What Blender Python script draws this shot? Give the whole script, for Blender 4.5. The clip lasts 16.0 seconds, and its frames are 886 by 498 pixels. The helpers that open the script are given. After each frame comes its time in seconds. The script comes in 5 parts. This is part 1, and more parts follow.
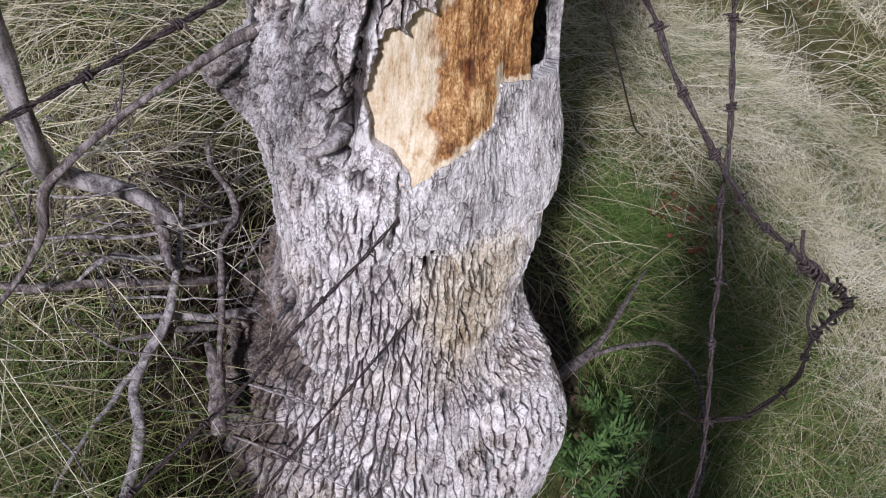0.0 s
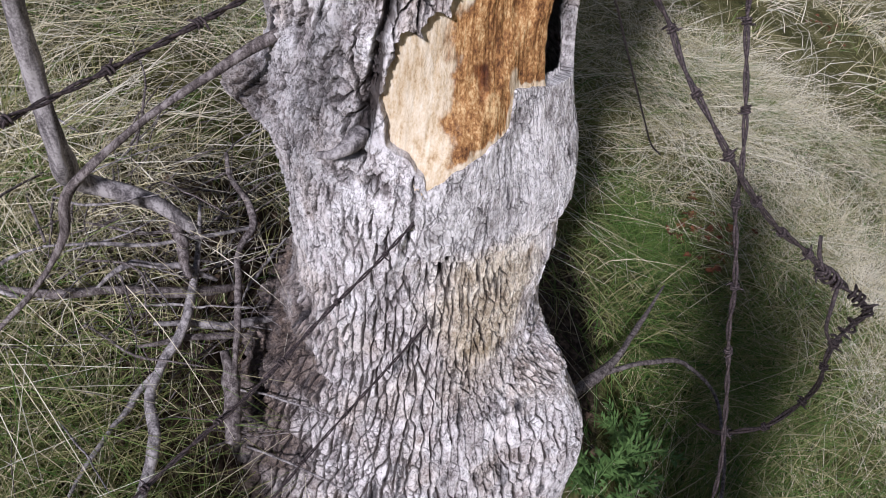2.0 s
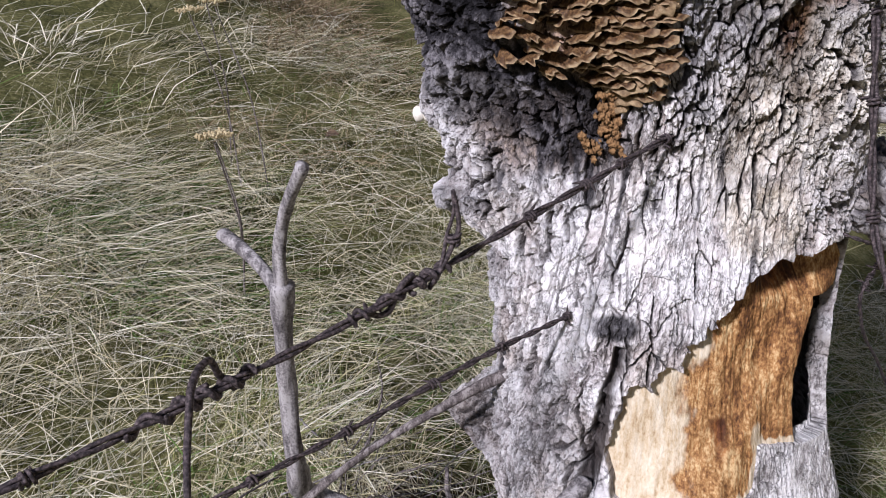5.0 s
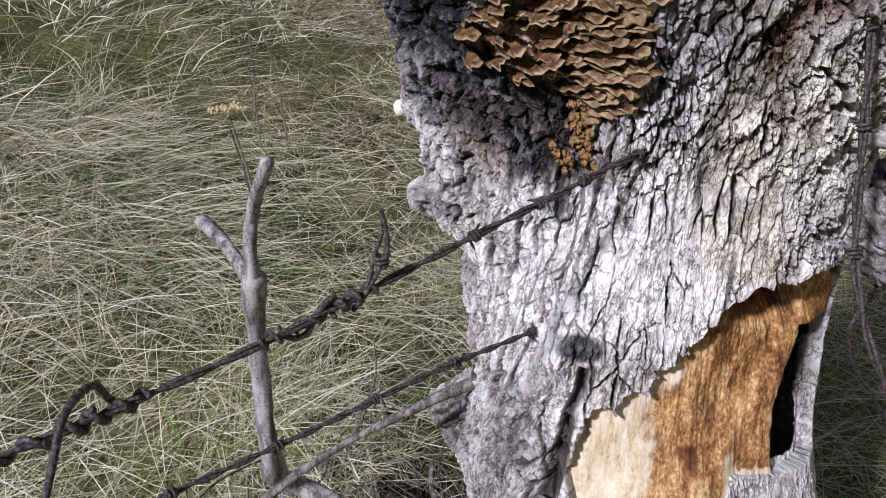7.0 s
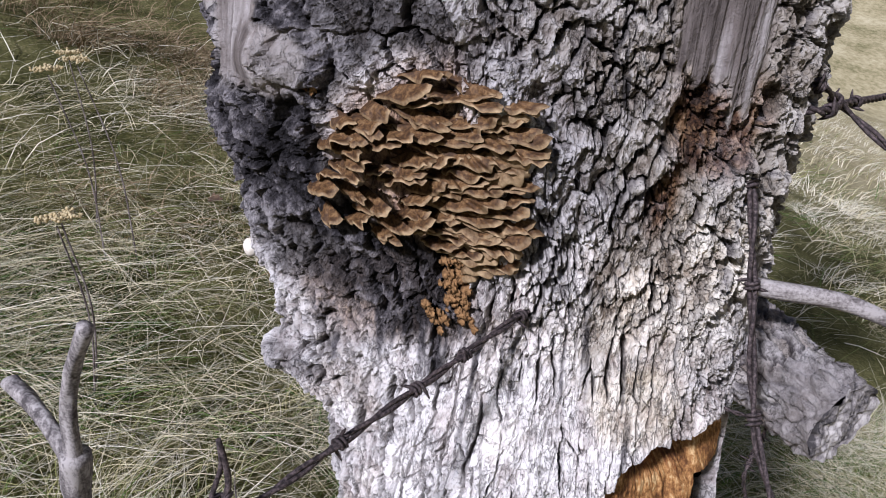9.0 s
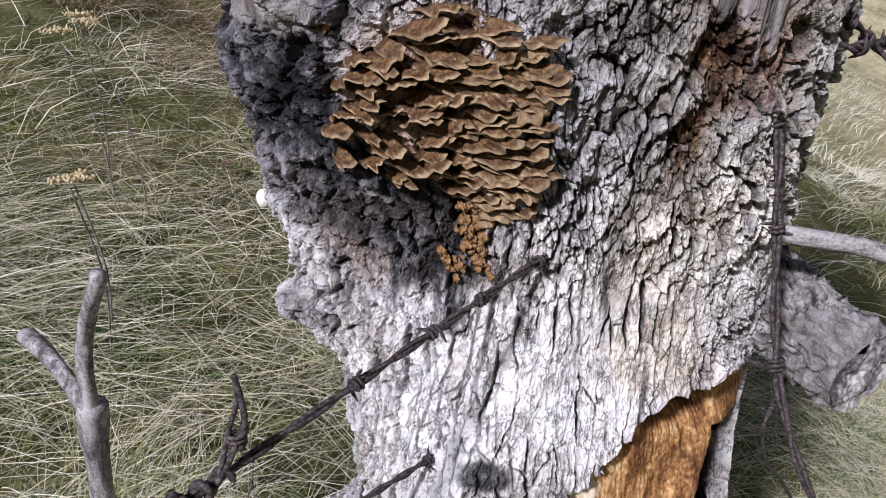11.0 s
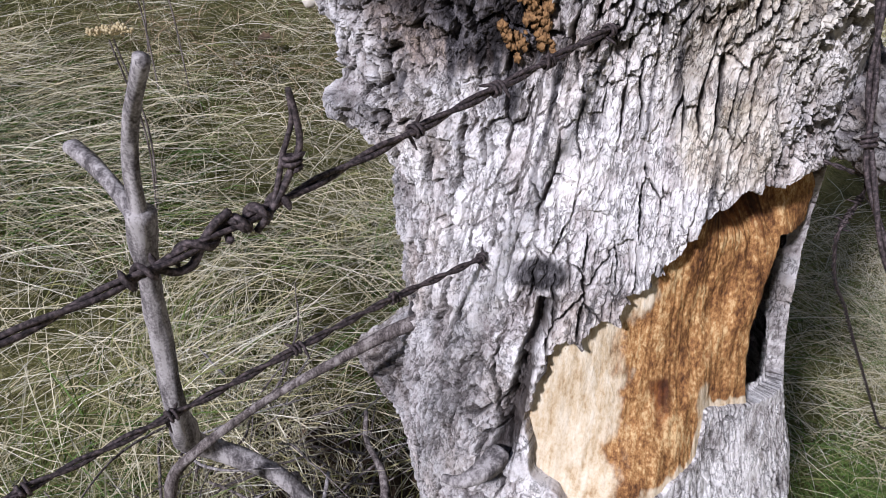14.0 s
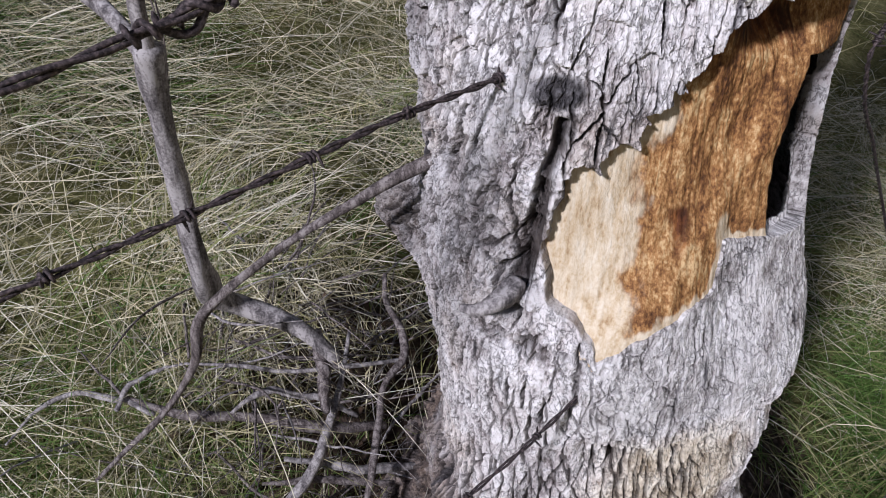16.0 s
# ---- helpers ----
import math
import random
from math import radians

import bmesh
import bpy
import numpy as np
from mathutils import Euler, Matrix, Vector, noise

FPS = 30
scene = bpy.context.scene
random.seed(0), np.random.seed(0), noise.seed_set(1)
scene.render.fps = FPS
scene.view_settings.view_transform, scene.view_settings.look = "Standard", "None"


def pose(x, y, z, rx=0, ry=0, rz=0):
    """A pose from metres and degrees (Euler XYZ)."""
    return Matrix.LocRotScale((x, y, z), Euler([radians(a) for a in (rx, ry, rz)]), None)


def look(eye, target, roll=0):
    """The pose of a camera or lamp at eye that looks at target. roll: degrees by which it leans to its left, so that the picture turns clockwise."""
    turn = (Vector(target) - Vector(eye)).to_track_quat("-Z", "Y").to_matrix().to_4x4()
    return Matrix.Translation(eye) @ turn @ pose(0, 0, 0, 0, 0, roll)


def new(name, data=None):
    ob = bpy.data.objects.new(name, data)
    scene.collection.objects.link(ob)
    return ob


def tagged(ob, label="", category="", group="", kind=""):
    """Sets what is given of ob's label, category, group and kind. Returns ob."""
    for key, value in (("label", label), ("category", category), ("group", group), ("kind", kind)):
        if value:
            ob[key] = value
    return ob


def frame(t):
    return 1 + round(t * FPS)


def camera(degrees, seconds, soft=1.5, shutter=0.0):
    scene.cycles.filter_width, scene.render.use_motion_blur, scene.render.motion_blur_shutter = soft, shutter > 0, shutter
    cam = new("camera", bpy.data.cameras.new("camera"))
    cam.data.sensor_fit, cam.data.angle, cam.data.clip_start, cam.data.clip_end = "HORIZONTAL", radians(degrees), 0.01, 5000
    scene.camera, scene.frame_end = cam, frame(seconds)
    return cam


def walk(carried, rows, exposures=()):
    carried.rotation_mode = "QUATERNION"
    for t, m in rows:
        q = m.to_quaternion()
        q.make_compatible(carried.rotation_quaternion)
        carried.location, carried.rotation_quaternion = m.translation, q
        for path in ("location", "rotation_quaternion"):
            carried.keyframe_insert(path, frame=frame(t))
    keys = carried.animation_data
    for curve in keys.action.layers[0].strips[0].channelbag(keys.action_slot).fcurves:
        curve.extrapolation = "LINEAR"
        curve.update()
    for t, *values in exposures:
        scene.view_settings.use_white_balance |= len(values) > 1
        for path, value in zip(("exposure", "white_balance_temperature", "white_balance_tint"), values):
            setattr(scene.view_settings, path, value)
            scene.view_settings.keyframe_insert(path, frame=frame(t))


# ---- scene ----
cam = camera(62.87, 16.0, 1.0)
PATH = [
    (0, look((0.2037, -0.9349, 1.2373), (0.1751, 0.4062, -0.2462), 9.12)),
    (0.5, look((0.2060, -0.9406, 1.2394), (0.1445, 0.4117, -0.2329), 7.91)),
    (1, look((0.2131, -0.9446, 1.2395), (0.1517, 0.4102, -0.2305), 7.39)),
    (1.5, look((0.2166, -0.9516, 1.2354), (0.1454, 0.4075, -0.2302), 7.46)),
    (2, look((0.2121, -0.9571, 1.2211), (0.1254, 0.4270, -0.2199), 7.68)),
    (2.5, look((0.2075, -0.9667, 1.1937), (0.0404, 0.4744, -0.1830), 6.52)),
    (3, look((0.1958, -0.9616, 1.1780), (-0.0375, 0.5116, -0.1544), 4.87)),
    (3.5, look((0.1928, -0.9461, 1.1700), (-0.0818, 0.5489, -0.1299), 3.53)),
    (4, look((0.1699, -0.9450, 1.2072), (-0.3757, 0.6719, 0.1642), -0.50)),
    (4.5, look((0.1780, -0.9234, 1.2611), (-0.5691, 0.7337, 0.4270), -2.71)),
    (7, look((0.2505, -0.8244, 1.2980), (-0.6282, 0.7249, 0.3883), -1.04)),
    (7.5, look((0.2070, -0.7660, 1.2993), (-0.3693, 0.9607, 0.4707), 1.70)),
    (8, look((0.2039, -0.7284, 1.3421), (-0.3790, 1.0369, 0.6047), 1.21)),
    (10.3, look((0.1978, -0.7093, 1.3391), (-0.3814, 1.0494, 0.5831), 0.93)),
    (10.5, look((0.1982, -0.7098, 1.3328), (-0.3837, 1.0412, 0.5611), 0.94)),
    (11, look((0.1975, -0.7119, 1.3181), (-0.4044, 1.0126, 0.5035), 0.68)),
    (11.5, look((0.1989, -0.7167, 1.3044), (-0.4160, 0.9878, 0.4581), 0.30)),
    (12, look((0.1987, -0.7196, 1.2931), (-0.4302, 0.9702, 0.4276), -0.02)),
    (12.5, look((0.1970, -0.7208, 1.2811), (-0.4379, 0.9498, 0.3833), 0.06)),
    (13, look((0.1931, -0.7241, 1.2578), (-0.4554, 0.9043, 0.2946), -0.26)),
    (13.5, look((0.1916, -0.7274, 1.2420), (-0.4488, 0.8822, 0.2424), 0.26)),
    (14, look((0.1882, -0.7338, 1.2106), (-0.4628, 0.8414, 0.1642), 0.00)),
    (14.5, look((0.1911, -0.7412, 1.1917), (-0.4664, 0.7932, 0.0902), -0.24)),
    (15, look((0.1991, -0.7523, 1.1803), (-0.4549, 0.7434, 0.0249), -1.02)),
    (15.5, look((0.2004, -0.7612, 1.1676), (-0.4676, 0.6959, -0.0284), -2.24)),
    (16, look((0.2023, -0.7646, 1.1469), (-0.4357, 0.6483, -0.1167), -1.68)),
]
walk(cam, PATH, [(0.0, -0.04, 5730, 19.5), (3.0, 0.02, 5730, 19.5), (4.0, 0.16, 5730, 19.5), (8.0, 0.13, 5680, 18.5), (12.0, 0.20, 5680, 18.5), (13.5, 0.16, 5680, 18.5), (15.0, -0.10, 5680, 18.5), (16.0, -0.16, 5680, 18.5)])

# ---- sky and sun ----
SUN_WAY = Vector((-0.235, -0.965, 0.76)).normalized()
world = bpy.data.worlds.new("sky")
scene.world = world
world.use_nodes = True
sky = world.node_tree.nodes.new("ShaderNodeTexSky")
sky.sky_type, sky.sun_disc = "NISHITA", False
sky.sun_elevation = math.asin(SUN_WAY.z)
sky.sun_rotation = math.atan2(SUN_WAY.x, SUN_WAY.y)
sky.air_density, sky.dust_density, sky.ozone_density = 1.0, 1.0, 1.5
world.node_tree.links.new(sky.outputs[0], world.node_tree.nodes["Background"].inputs[0])
world.node_tree.nodes["Background"].inputs[1].default_value = 0.054
sun = new("sun", bpy.data.lights.new("sun", "SUN"))
sun.data.energy, sun.data.angle, sun.data.color = 4.7, radians(4.5), (1.0, 0.965, 0.93)
sun.matrix_world = look(tuple(SUN_WAY * 20), (0, 0, 0))

# ---- materials ----
def graph(name, rough=0.9, spec=0.25):
    m = bpy.data.materials.new(name)
    m.use_nodes = True
    t = m.node_tree
    s = t.nodes["Principled BSDF"]
    s.inputs["Roughness"].default_value = rough
    s.inputs["Specular IOR Level"].default_value = spec
    return m, t, s


def node(t, kind, **given):
    n = t.nodes.new("ShaderNode" + kind)
    for key, value in given.items():
        if key in n.inputs:
            n.inputs[key].default_value = value
    return n


def grain(t, scale, detail=4.0, stretch=(1, 1, 1), rough=0.6, distort=0.0):
    """Noise on the object's own coordinates, 0 to 1."""
    where, turn = t.nodes.new("ShaderNodeTexCoord"), t.nodes.new("ShaderNodeMapping")
    turn.inputs["Scale"].default_value = stretch
    n = node(t, "TexNoise", Scale=scale, Detail=detail, Roughness=rough, Distortion=distort)
    t.links.new(where.outputs["Object"], turn.inputs[0])
    t.links.new(turn.outputs[0], n.inputs["Vector"])
    return n.outputs[0]


def ramp(t, fac, stops):
    n = t.nodes.new("ShaderNodeValToRGB")
    while len(n.color_ramp.elements) < len(stops):
        n.color_ramp.elements.new(0.5)
    for e, (at, c) in zip(n.color_ramp.elements, stops):
        e.position, e.color = at, (*c, 1) if len(c) == 3 else c
    t.links.new(fac, n.inputs[0])
    return n.outputs[0]


def mixed(t, fac, a, b, how="MIX"):
    n = t.nodes.new("ShaderNodeMix")
    n.data_type, n.blend_type = "RGBA", how
    for socket, value in zip((n.inputs[0], n.inputs[6], n.inputs[7]), (fac, a, b)):
        if isinstance(value, bpy.types.NodeSocket):
            t.links.new(value, socket)
        elif isinstance(value, tuple):
            socket.default_value = (*value, 1)
        else:
            socket.default_value = value
    return n.outputs[2]


def calc(t, how, a, b=0.0, c=0.0):
    n = t.nodes.new("ShaderNodeMath")
    n.operation = how
    for socket, value in zip(n.inputs, (a, b, c)):
        if isinstance(value, bpy.types.NodeSocket):
            t.links.new(value, socket)
        else:
            socket.default_value = value
    return n.outputs[0]


def span(t, x, low, high):
    n = node(t, "MapRange")
    n.interpolation_type = "SMOOTHSTEP"
    n.inputs[1].default_value, n.inputs[2].default_value = low, high
    t.links.new(x, n.inputs[0])
    return n.outputs[0]


def layer(t, name):
    n = t.nodes.new("ShaderNodeAttribute")
    n.attribute_name = name
    return n.outputs["Fac"]


def relief(t, s, height, strength=0.5, distance=0.002):
    n = node(t, "Bump", Strength=strength, Distance=distance)
    t.links.new(height, n.inputs["Height"])
    t.links.new(n.outputs[0], s.inputs["Normal"])


def seam(t, scale, stretch, wide, breaks, low, high):
    """Short winding cracks, 1 in the crack: where a stretched noise passes its middle."""
    n = grain(t, scale, 3.0, stretch, 0.55, 0.5)
    line = calc(t, "SUBTRACT", 1.0, span(t, calc(t, "ABSOLUTE", calc(t, "SUBTRACT", n, 0.5)), wide * 0.25, wide))
    return calc(t, "MULTIPLY", line, span(t, grain(t, breaks, 3.0, (1, 1, 0.7)), low, high))


def make_bark():
    m, t, s = graph("bark", 0.92, 0.12)
    fine, speck, mid, broad = grain(t, 210, 5, (1, 1, 0.7), 0.7), grain(t, 620, 3), grain(t, 48, 5, (1, 1, 0.6), 0.65), grain(t, 7, 3)
    tone = calc(t, "ADD", calc(t, "ADD", calc(t, "MULTIPLY", mid, 0.34), calc(t, "MULTIPLY", fine, 0.36)), calc(t, "ADD", calc(t, "MULTIPLY", speck, 0.12), calc(t, "MULTIPLY", layer(t, "pale"), 0.18)))
    plate = ramp(t, tone, [(0.33, (0.27, 0.23, 0.22)), (0.40, (0.54, 0.49, 0.475)), (0.47, (0.72, 0.675, 0.655)), (0.57, (0.86, 0.825, 0.81))])
    warm = ramp(t, tone, [(0.33, (0.24, 0.185, 0.155)), (0.41, (0.50, 0.435, 0.39)), (0.48, (0.68, 0.61, 0.56)), (0.58, (0.85, 0.79, 0.745))])
    c = mixed(t, span(t, broad, 0.46, 0.66), plate, warm)
    c = mixed(t, layer(t, "ochre"), c, ramp(t, tone, [(0.36, (0.32, 0.245, 0.14)), (0.46, (0.64, 0.54, 0.38)), (0.57, (0.85, 0.77, 0.61))]))
    c = mixed(t, layer(t, "smooth"), c, ramp(t, tone, [(0.37, (0.20, 0.18, 0.17)), (0.44, (0.46, 0.43, 0.41)), (0.55, (0.76, 0.73, 0.705))]))
    c = mixed(t, layer(t, "rust"), c, ramp(t, calc(t, "ADD", calc(t, "MULTIPLY", mid, 0.6), calc(t, "MULTIPLY", fine, 0.4)), [(0.40, (0.040, 0.018, 0.009)), (0.48, (0.17, 0.080, 0.034)), (0.56, (0.40, 0.23, 0.105)), (0.66, (0.58, 0.42, 0.27))]))
    # Furrows are darker bark, with crack shade added to the colour.
    c = mixed(t, calc(t, "MULTIPLY", layer(t, "furrow_shade"), 0.93), c, (0.040, 0.029, 0.025))
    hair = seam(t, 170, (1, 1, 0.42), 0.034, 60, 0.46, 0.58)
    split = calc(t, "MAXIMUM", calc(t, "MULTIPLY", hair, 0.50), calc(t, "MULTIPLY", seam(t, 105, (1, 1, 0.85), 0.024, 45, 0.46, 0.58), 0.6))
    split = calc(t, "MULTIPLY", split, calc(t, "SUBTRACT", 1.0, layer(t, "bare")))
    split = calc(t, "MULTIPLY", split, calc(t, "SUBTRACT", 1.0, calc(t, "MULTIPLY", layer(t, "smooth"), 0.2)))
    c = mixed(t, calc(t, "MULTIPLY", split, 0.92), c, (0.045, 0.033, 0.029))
    grimy = ramp(t, tone, [(0.38, (0.010, 0.009, 0.010)), (0.47, (0.034, 0.031, 0.034)), (0.54, (0.085, 0.078, 0.083)), (0.62, (0.23, 0.212, 0.218))])
    c = mixed(t, layer(t, "black"), c, grimy)
    c = mixed(t, layer(t, "bare"), c, ramp(t, grain(t, 60, 4, (1, 1, 0.12)), [(0.3, (0.045, 0.036, 0.032)), (0.52, (0.17, 0.145, 0.135)), (0.7, (0.40, 0.37, 0.36))]))
    t.links.new(c, s.inputs["Base Color"])
    relief(t, s, calc(t, "SUBTRACT", calc(t, "ADD", calc(t, "ADD", fine, calc(t, "MULTIPLY", speck, 0.4)), calc(t, "MULTIPLY", mid, 0.8)), calc(t, "MULTIPLY", split, 1.6)), 1.0, 0.0024)
    return m


def make_heartwood():
    m, t, s = graph("bare_wood", 0.75, 0.25)
    long, fine, blot = grain(t, 95, 5, (1, 1, 0.09)), grain(t, 330, 5, (1, 1, 0.5), 0.7), grain(t, 34, 6, (1, 1, 0.5), 0.72)
    pale = ramp(t, calc(t, "ADD", calc(t, "MULTIPLY", long, 0.6), calc(t, "MULTIPLY", fine, 0.4)), [(0.34, (0.34, 0.21, 0.10)), (0.44, (0.56, 0.43, 0.27)), (0.54, (0.68, 0.57, 0.41)), (0.66, (0.77, 0.69, 0.56))])
    rot = ramp(t, calc(t, "ADD", calc(t, "MULTIPLY", blot, 0.48), calc(t, "ADD", calc(t, "MULTIPLY", long, 0.12), calc(t, "MULTIPLY", fine, 0.40))), [(0.39, (0.060, 0.024, 0.010)), (0.46, (0.20, 0.088, 0.030)), (0.52, (0.40, 0.205, 0.072)), (0.59, (0.66, 0.46, 0.23))])
    mask = span(t, calc(t, "ADD", layer(t, "rot"), calc(t, "ADD", calc(t, "MULTIPLY", calc(t, "SUBTRACT", blot, 0.5), 0.85), calc(t, "MULTIPLY", calc(t, "SUBTRACT", long, 0.5), 0.45))), 0.28, 0.66)
    rot = mixed(t, layer(t, "deep"), rot, ramp(t, blot, [(0.40, (0.030, 0.011, 0.006)), (0.52, (0.11, 0.036, 0.012)), (0.62, (0.30, 0.12, 0.035))]))
    t.links.new(mixed(t, mask, pale, rot), s.inputs["Base Color"])
    relief(t, s, calc(t, "ADD", calc(t, "MULTIPLY", blot, 0.7), calc(t, "ADD", long, fine)), 0.7, 0.002)
    return m


def make_grey_wood(name, dark, mid, pale, scale=1.0, stretch=(1, 1, 0.16)):
    m, t, s = graph(name, 0.85, 0.2)
    a, f = grain(t, 70 * scale, 6, stretch, 0.7, 0.3), grain(t, 300 * scale, 3)
    tone = calc(t, "ADD", calc(t, "MULTIPLY", a, 0.7), calc(t, "MULTIPLY", f, 0.3))
    t.links.new(ramp(t, tone, [(0.40, dark), (0.49, mid), (0.58, pale)]), s.inputs["Base Color"])
    relief(t, s, tone, 0.6, 0.002)
    return m


def make_rust(name="rusted_wire"):
    m, t, s = graph(name, 0.72, 0.35)
    n = grain(t, 380, 5)
    t.links.new(ramp(t, n, [(0.36, (0.018, 0.014, 0.014)), (0.5, (0.060, 0.046, 0.046)), (0.64, (0.145, 0.112, 0.110))]), s.inputs["Base Color"])
    s.inputs["Metallic"].default_value = 0.35
    relief(t, s, n, 0.5, 0.0008)
    return m


def make_straw():
    """Grass: each blade carries its own place between green and bleached."""
    m, t, s = graph("dry_grass", 0.7, 0.25)
    c = ramp(t, layer(t, "age"), [(0.0, (0.035, 0.085, 0.012)), (0.22, (0.105, 0.185, 0.035)), (0.42, (0.235, 0.225, 0.085)), (0.60, (0.54, 0.475, 0.285)), (0.8, (0.73, 0.665, 0.47)), (1.0, (0.82, 0.775, 0.635))])
    t.links.new(c, s.inputs["Base Color"])
    thin = node(t, "BsdfTranslucent")
    t.links.new(c, thin.inputs[0])
    both = node(t, "MixShader")
    both.inputs[0].default_value = 0.22
    t.links.new(s.outputs[0], both.inputs[1])
    t.links.new(thin.outputs[0], both.inputs[2])
    t.links.new(both.outputs[0], t.nodes["Material Output"].inputs["Surface"])
    return m


def make_soil():
    m, t, s = graph("turf", 0.95, 0.1)
    a, f, w = grain(t, 3.0, 5), grain(t, 60, 5), grain(t, 0.25, 4)
    near = ramp(t, calc(t, "ADD", calc(t, "MULTIPLY", a, 0.5), calc(t, "MULTIPLY", f, 0.5)), [(0.36, (0.024, 0.026, 0.009)), (0.48, (0.085, 0.083, 0.028)), (0.60, (0.18, 0.165, 0.07)), (0.72, (0.38, 0.34, 0.20))])
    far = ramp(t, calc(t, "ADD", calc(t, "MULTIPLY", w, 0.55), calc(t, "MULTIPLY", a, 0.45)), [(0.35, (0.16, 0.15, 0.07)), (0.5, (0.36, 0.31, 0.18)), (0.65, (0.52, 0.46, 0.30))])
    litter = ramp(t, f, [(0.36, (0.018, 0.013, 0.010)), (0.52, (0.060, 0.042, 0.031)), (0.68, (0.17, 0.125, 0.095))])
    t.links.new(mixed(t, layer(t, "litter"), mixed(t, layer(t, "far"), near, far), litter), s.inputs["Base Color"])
    relief(t, s, f, 0.8, 0.01)
    return m


def make_fungus():
    m, t, s = graph("bracket_flesh", 0.7, 0.3)
    n, f = grain(t, 85, 6, (1, 1, 1), 0.7), grain(t, 350, 3)
    flesh = ramp(t, calc(t, "ADD", calc(t, "MULTIPLY", n, 0.7), calc(t, "MULTIPLY", f, 0.3)), [(0.34, (0.022, 0.010, 0.004)), (0.48, (0.062, 0.030, 0.0115)), (0.57, (0.125, 0.065, 0.025)), (0.68, (0.23, 0.137, 0.06))])
    rim = ramp(t, n, [(0.36, (0.15, 0.085, 0.038)), (0.62, (0.48, 0.35, 0.20))])
    t.links.new(mixed(t, layer(t, "rim"), flesh, rim), s.inputs["Base Color"])
    relief(t, s, calc(t, "ADD", f, n), 0.45, 0.0012)
    return m


def make_plain(name, a, b, scale=90, rough=0.85):
    m, t, s = graph(name, rough)
    n = grain(t, scale, 4)
    t.links.new(ramp(t, n, [(0.35, a), (0.65, b)]), s.inputs["Base Color"])
    relief(t, s, n, 0.4, 0.001)
    return m


BARK, HEARTWOOD, RUST, STRAW, SOIL, FUNGUS = make_bark(), make_heartwood(), make_rust(), make_straw(), make_soil(), make_fungus()
GREY_WOOD = make_grey_wood("weathered_wood", (0.07, 0.062, 0.062), (0.20, 0.18, 0.175), (0.40, 0.37, 0.355))
LEVEL_WOOD = make_grey_wood("weathered_branch_wood", (0.06, 0.052, 0.050), (0.19, 0.168, 0.16), (0.38, 0.35, 0.335), 1.2, (0.14, 0.5, 1))
DARK_WOOD = make_grey_wood("dark_twig_wood", (0.035, 0.028, 0.026), (0.11, 0.09, 0.085), (0.25, 0.22, 0.205), 1.6)
CUT_WOOD = make_grey_wood("mottled_cut_wood", (0.05, 0.046, 0.048), (0.23, 0.21, 0.205), (0.48, 0.45, 0.43), 0.8)
LICHEN = make_plain("orange_lichen", (0.075, 0.038, 0.016), (0.34, 0.19, 0.08), 240)
WHITE_CAP = make_plain("white_fungus", (0.62, 0.56, 0.46), (0.84, 0.80, 0.72), 120)
LEAF = make_plain("dry_leaf", (0.035, 0.022, 0.016), (0.13, 0.085, 0.052), 60)
RUSSET = make_plain("russet_leaf", (0.05, 0.018, 0.010), (0.22, 0.085, 0.040), 60)
WEED = make_plain("green_weed", (0.045, 0.095, 0.022), (0.115, 0.19, 0.055), 60, 0.6)
WITHERED = make_plain("withered_stalks", (0.13, 0.088, 0.046), (0.38, 0.29, 0.18), 14)
YARROW = make_plain("dry_flower_head", (0.36, 0.28, 0.14), (0.60, 0.50, 0.31), 150)

# ---- trunk form: distance of the bark from the axis, by height and by bearing ----
AXIS = (0.12, 0.0)
LEVELS = (-0.60, -0.20, 0.00, 0.20, 0.40, 0.50, 0.60, 0.70, 0.80, 0.90, 1.00, 1.10, 1.20, 1.30, 1.90)
BEARINGS = (-250, -155, -115, -80, -45, -8, 60, 110)
PROFILE = {
    -155: (0.60, 0.44, 0.345, 0.258, 0.250, 0.262, 0.262, 0.260, 0.260, 0.272, 0.292, 0.320, 0.362, 0.358, 0.320),
    -115: (0.52, 0.385, 0.305, 0.262, 0.258, 0.262, 0.262, 0.247, 0.235, 0.212, 0.178, 0.182, 0.222, 0.235, 0.235),
    -80: (0.44, 0.34, 0.29, 0.240, 0.228, 0.245, 0.245, 0.205, 0.172, 0.158, 0.146, 0.148, 0.170, 0.177, 0.180),
    -45: (0.43, 0.350, 0.275, 0.228, 0.226, 0.215, 0.182, 0.160, 0.153, 0.156, 0.160, 0.168, 0.175, 0.185, 0.195),
    -8: (0.42, 0.350, 0.262, 0.222, 0.236, 0.230, 0.200, 0.178, 0.168, 0.166, 0.168, 0.173, 0.180, 0.190, 0.210),
    60: (0.46, 0.36, 0.28, 0.240, 0.235, 0.225, 0.205, 0.195, 0.190, 0.190, 0.190, 0.190, 0.200, 0.210, 0.220),
    110: (0.48, 0.36, 0.30, 0.250, 0.245, 0.245, 0.240, 0.235, 0.235, 0.240, 0.250, 0.260, 0.280, 0.280, 0.260),
}
PROFILE[-250] = PROFILE[110]


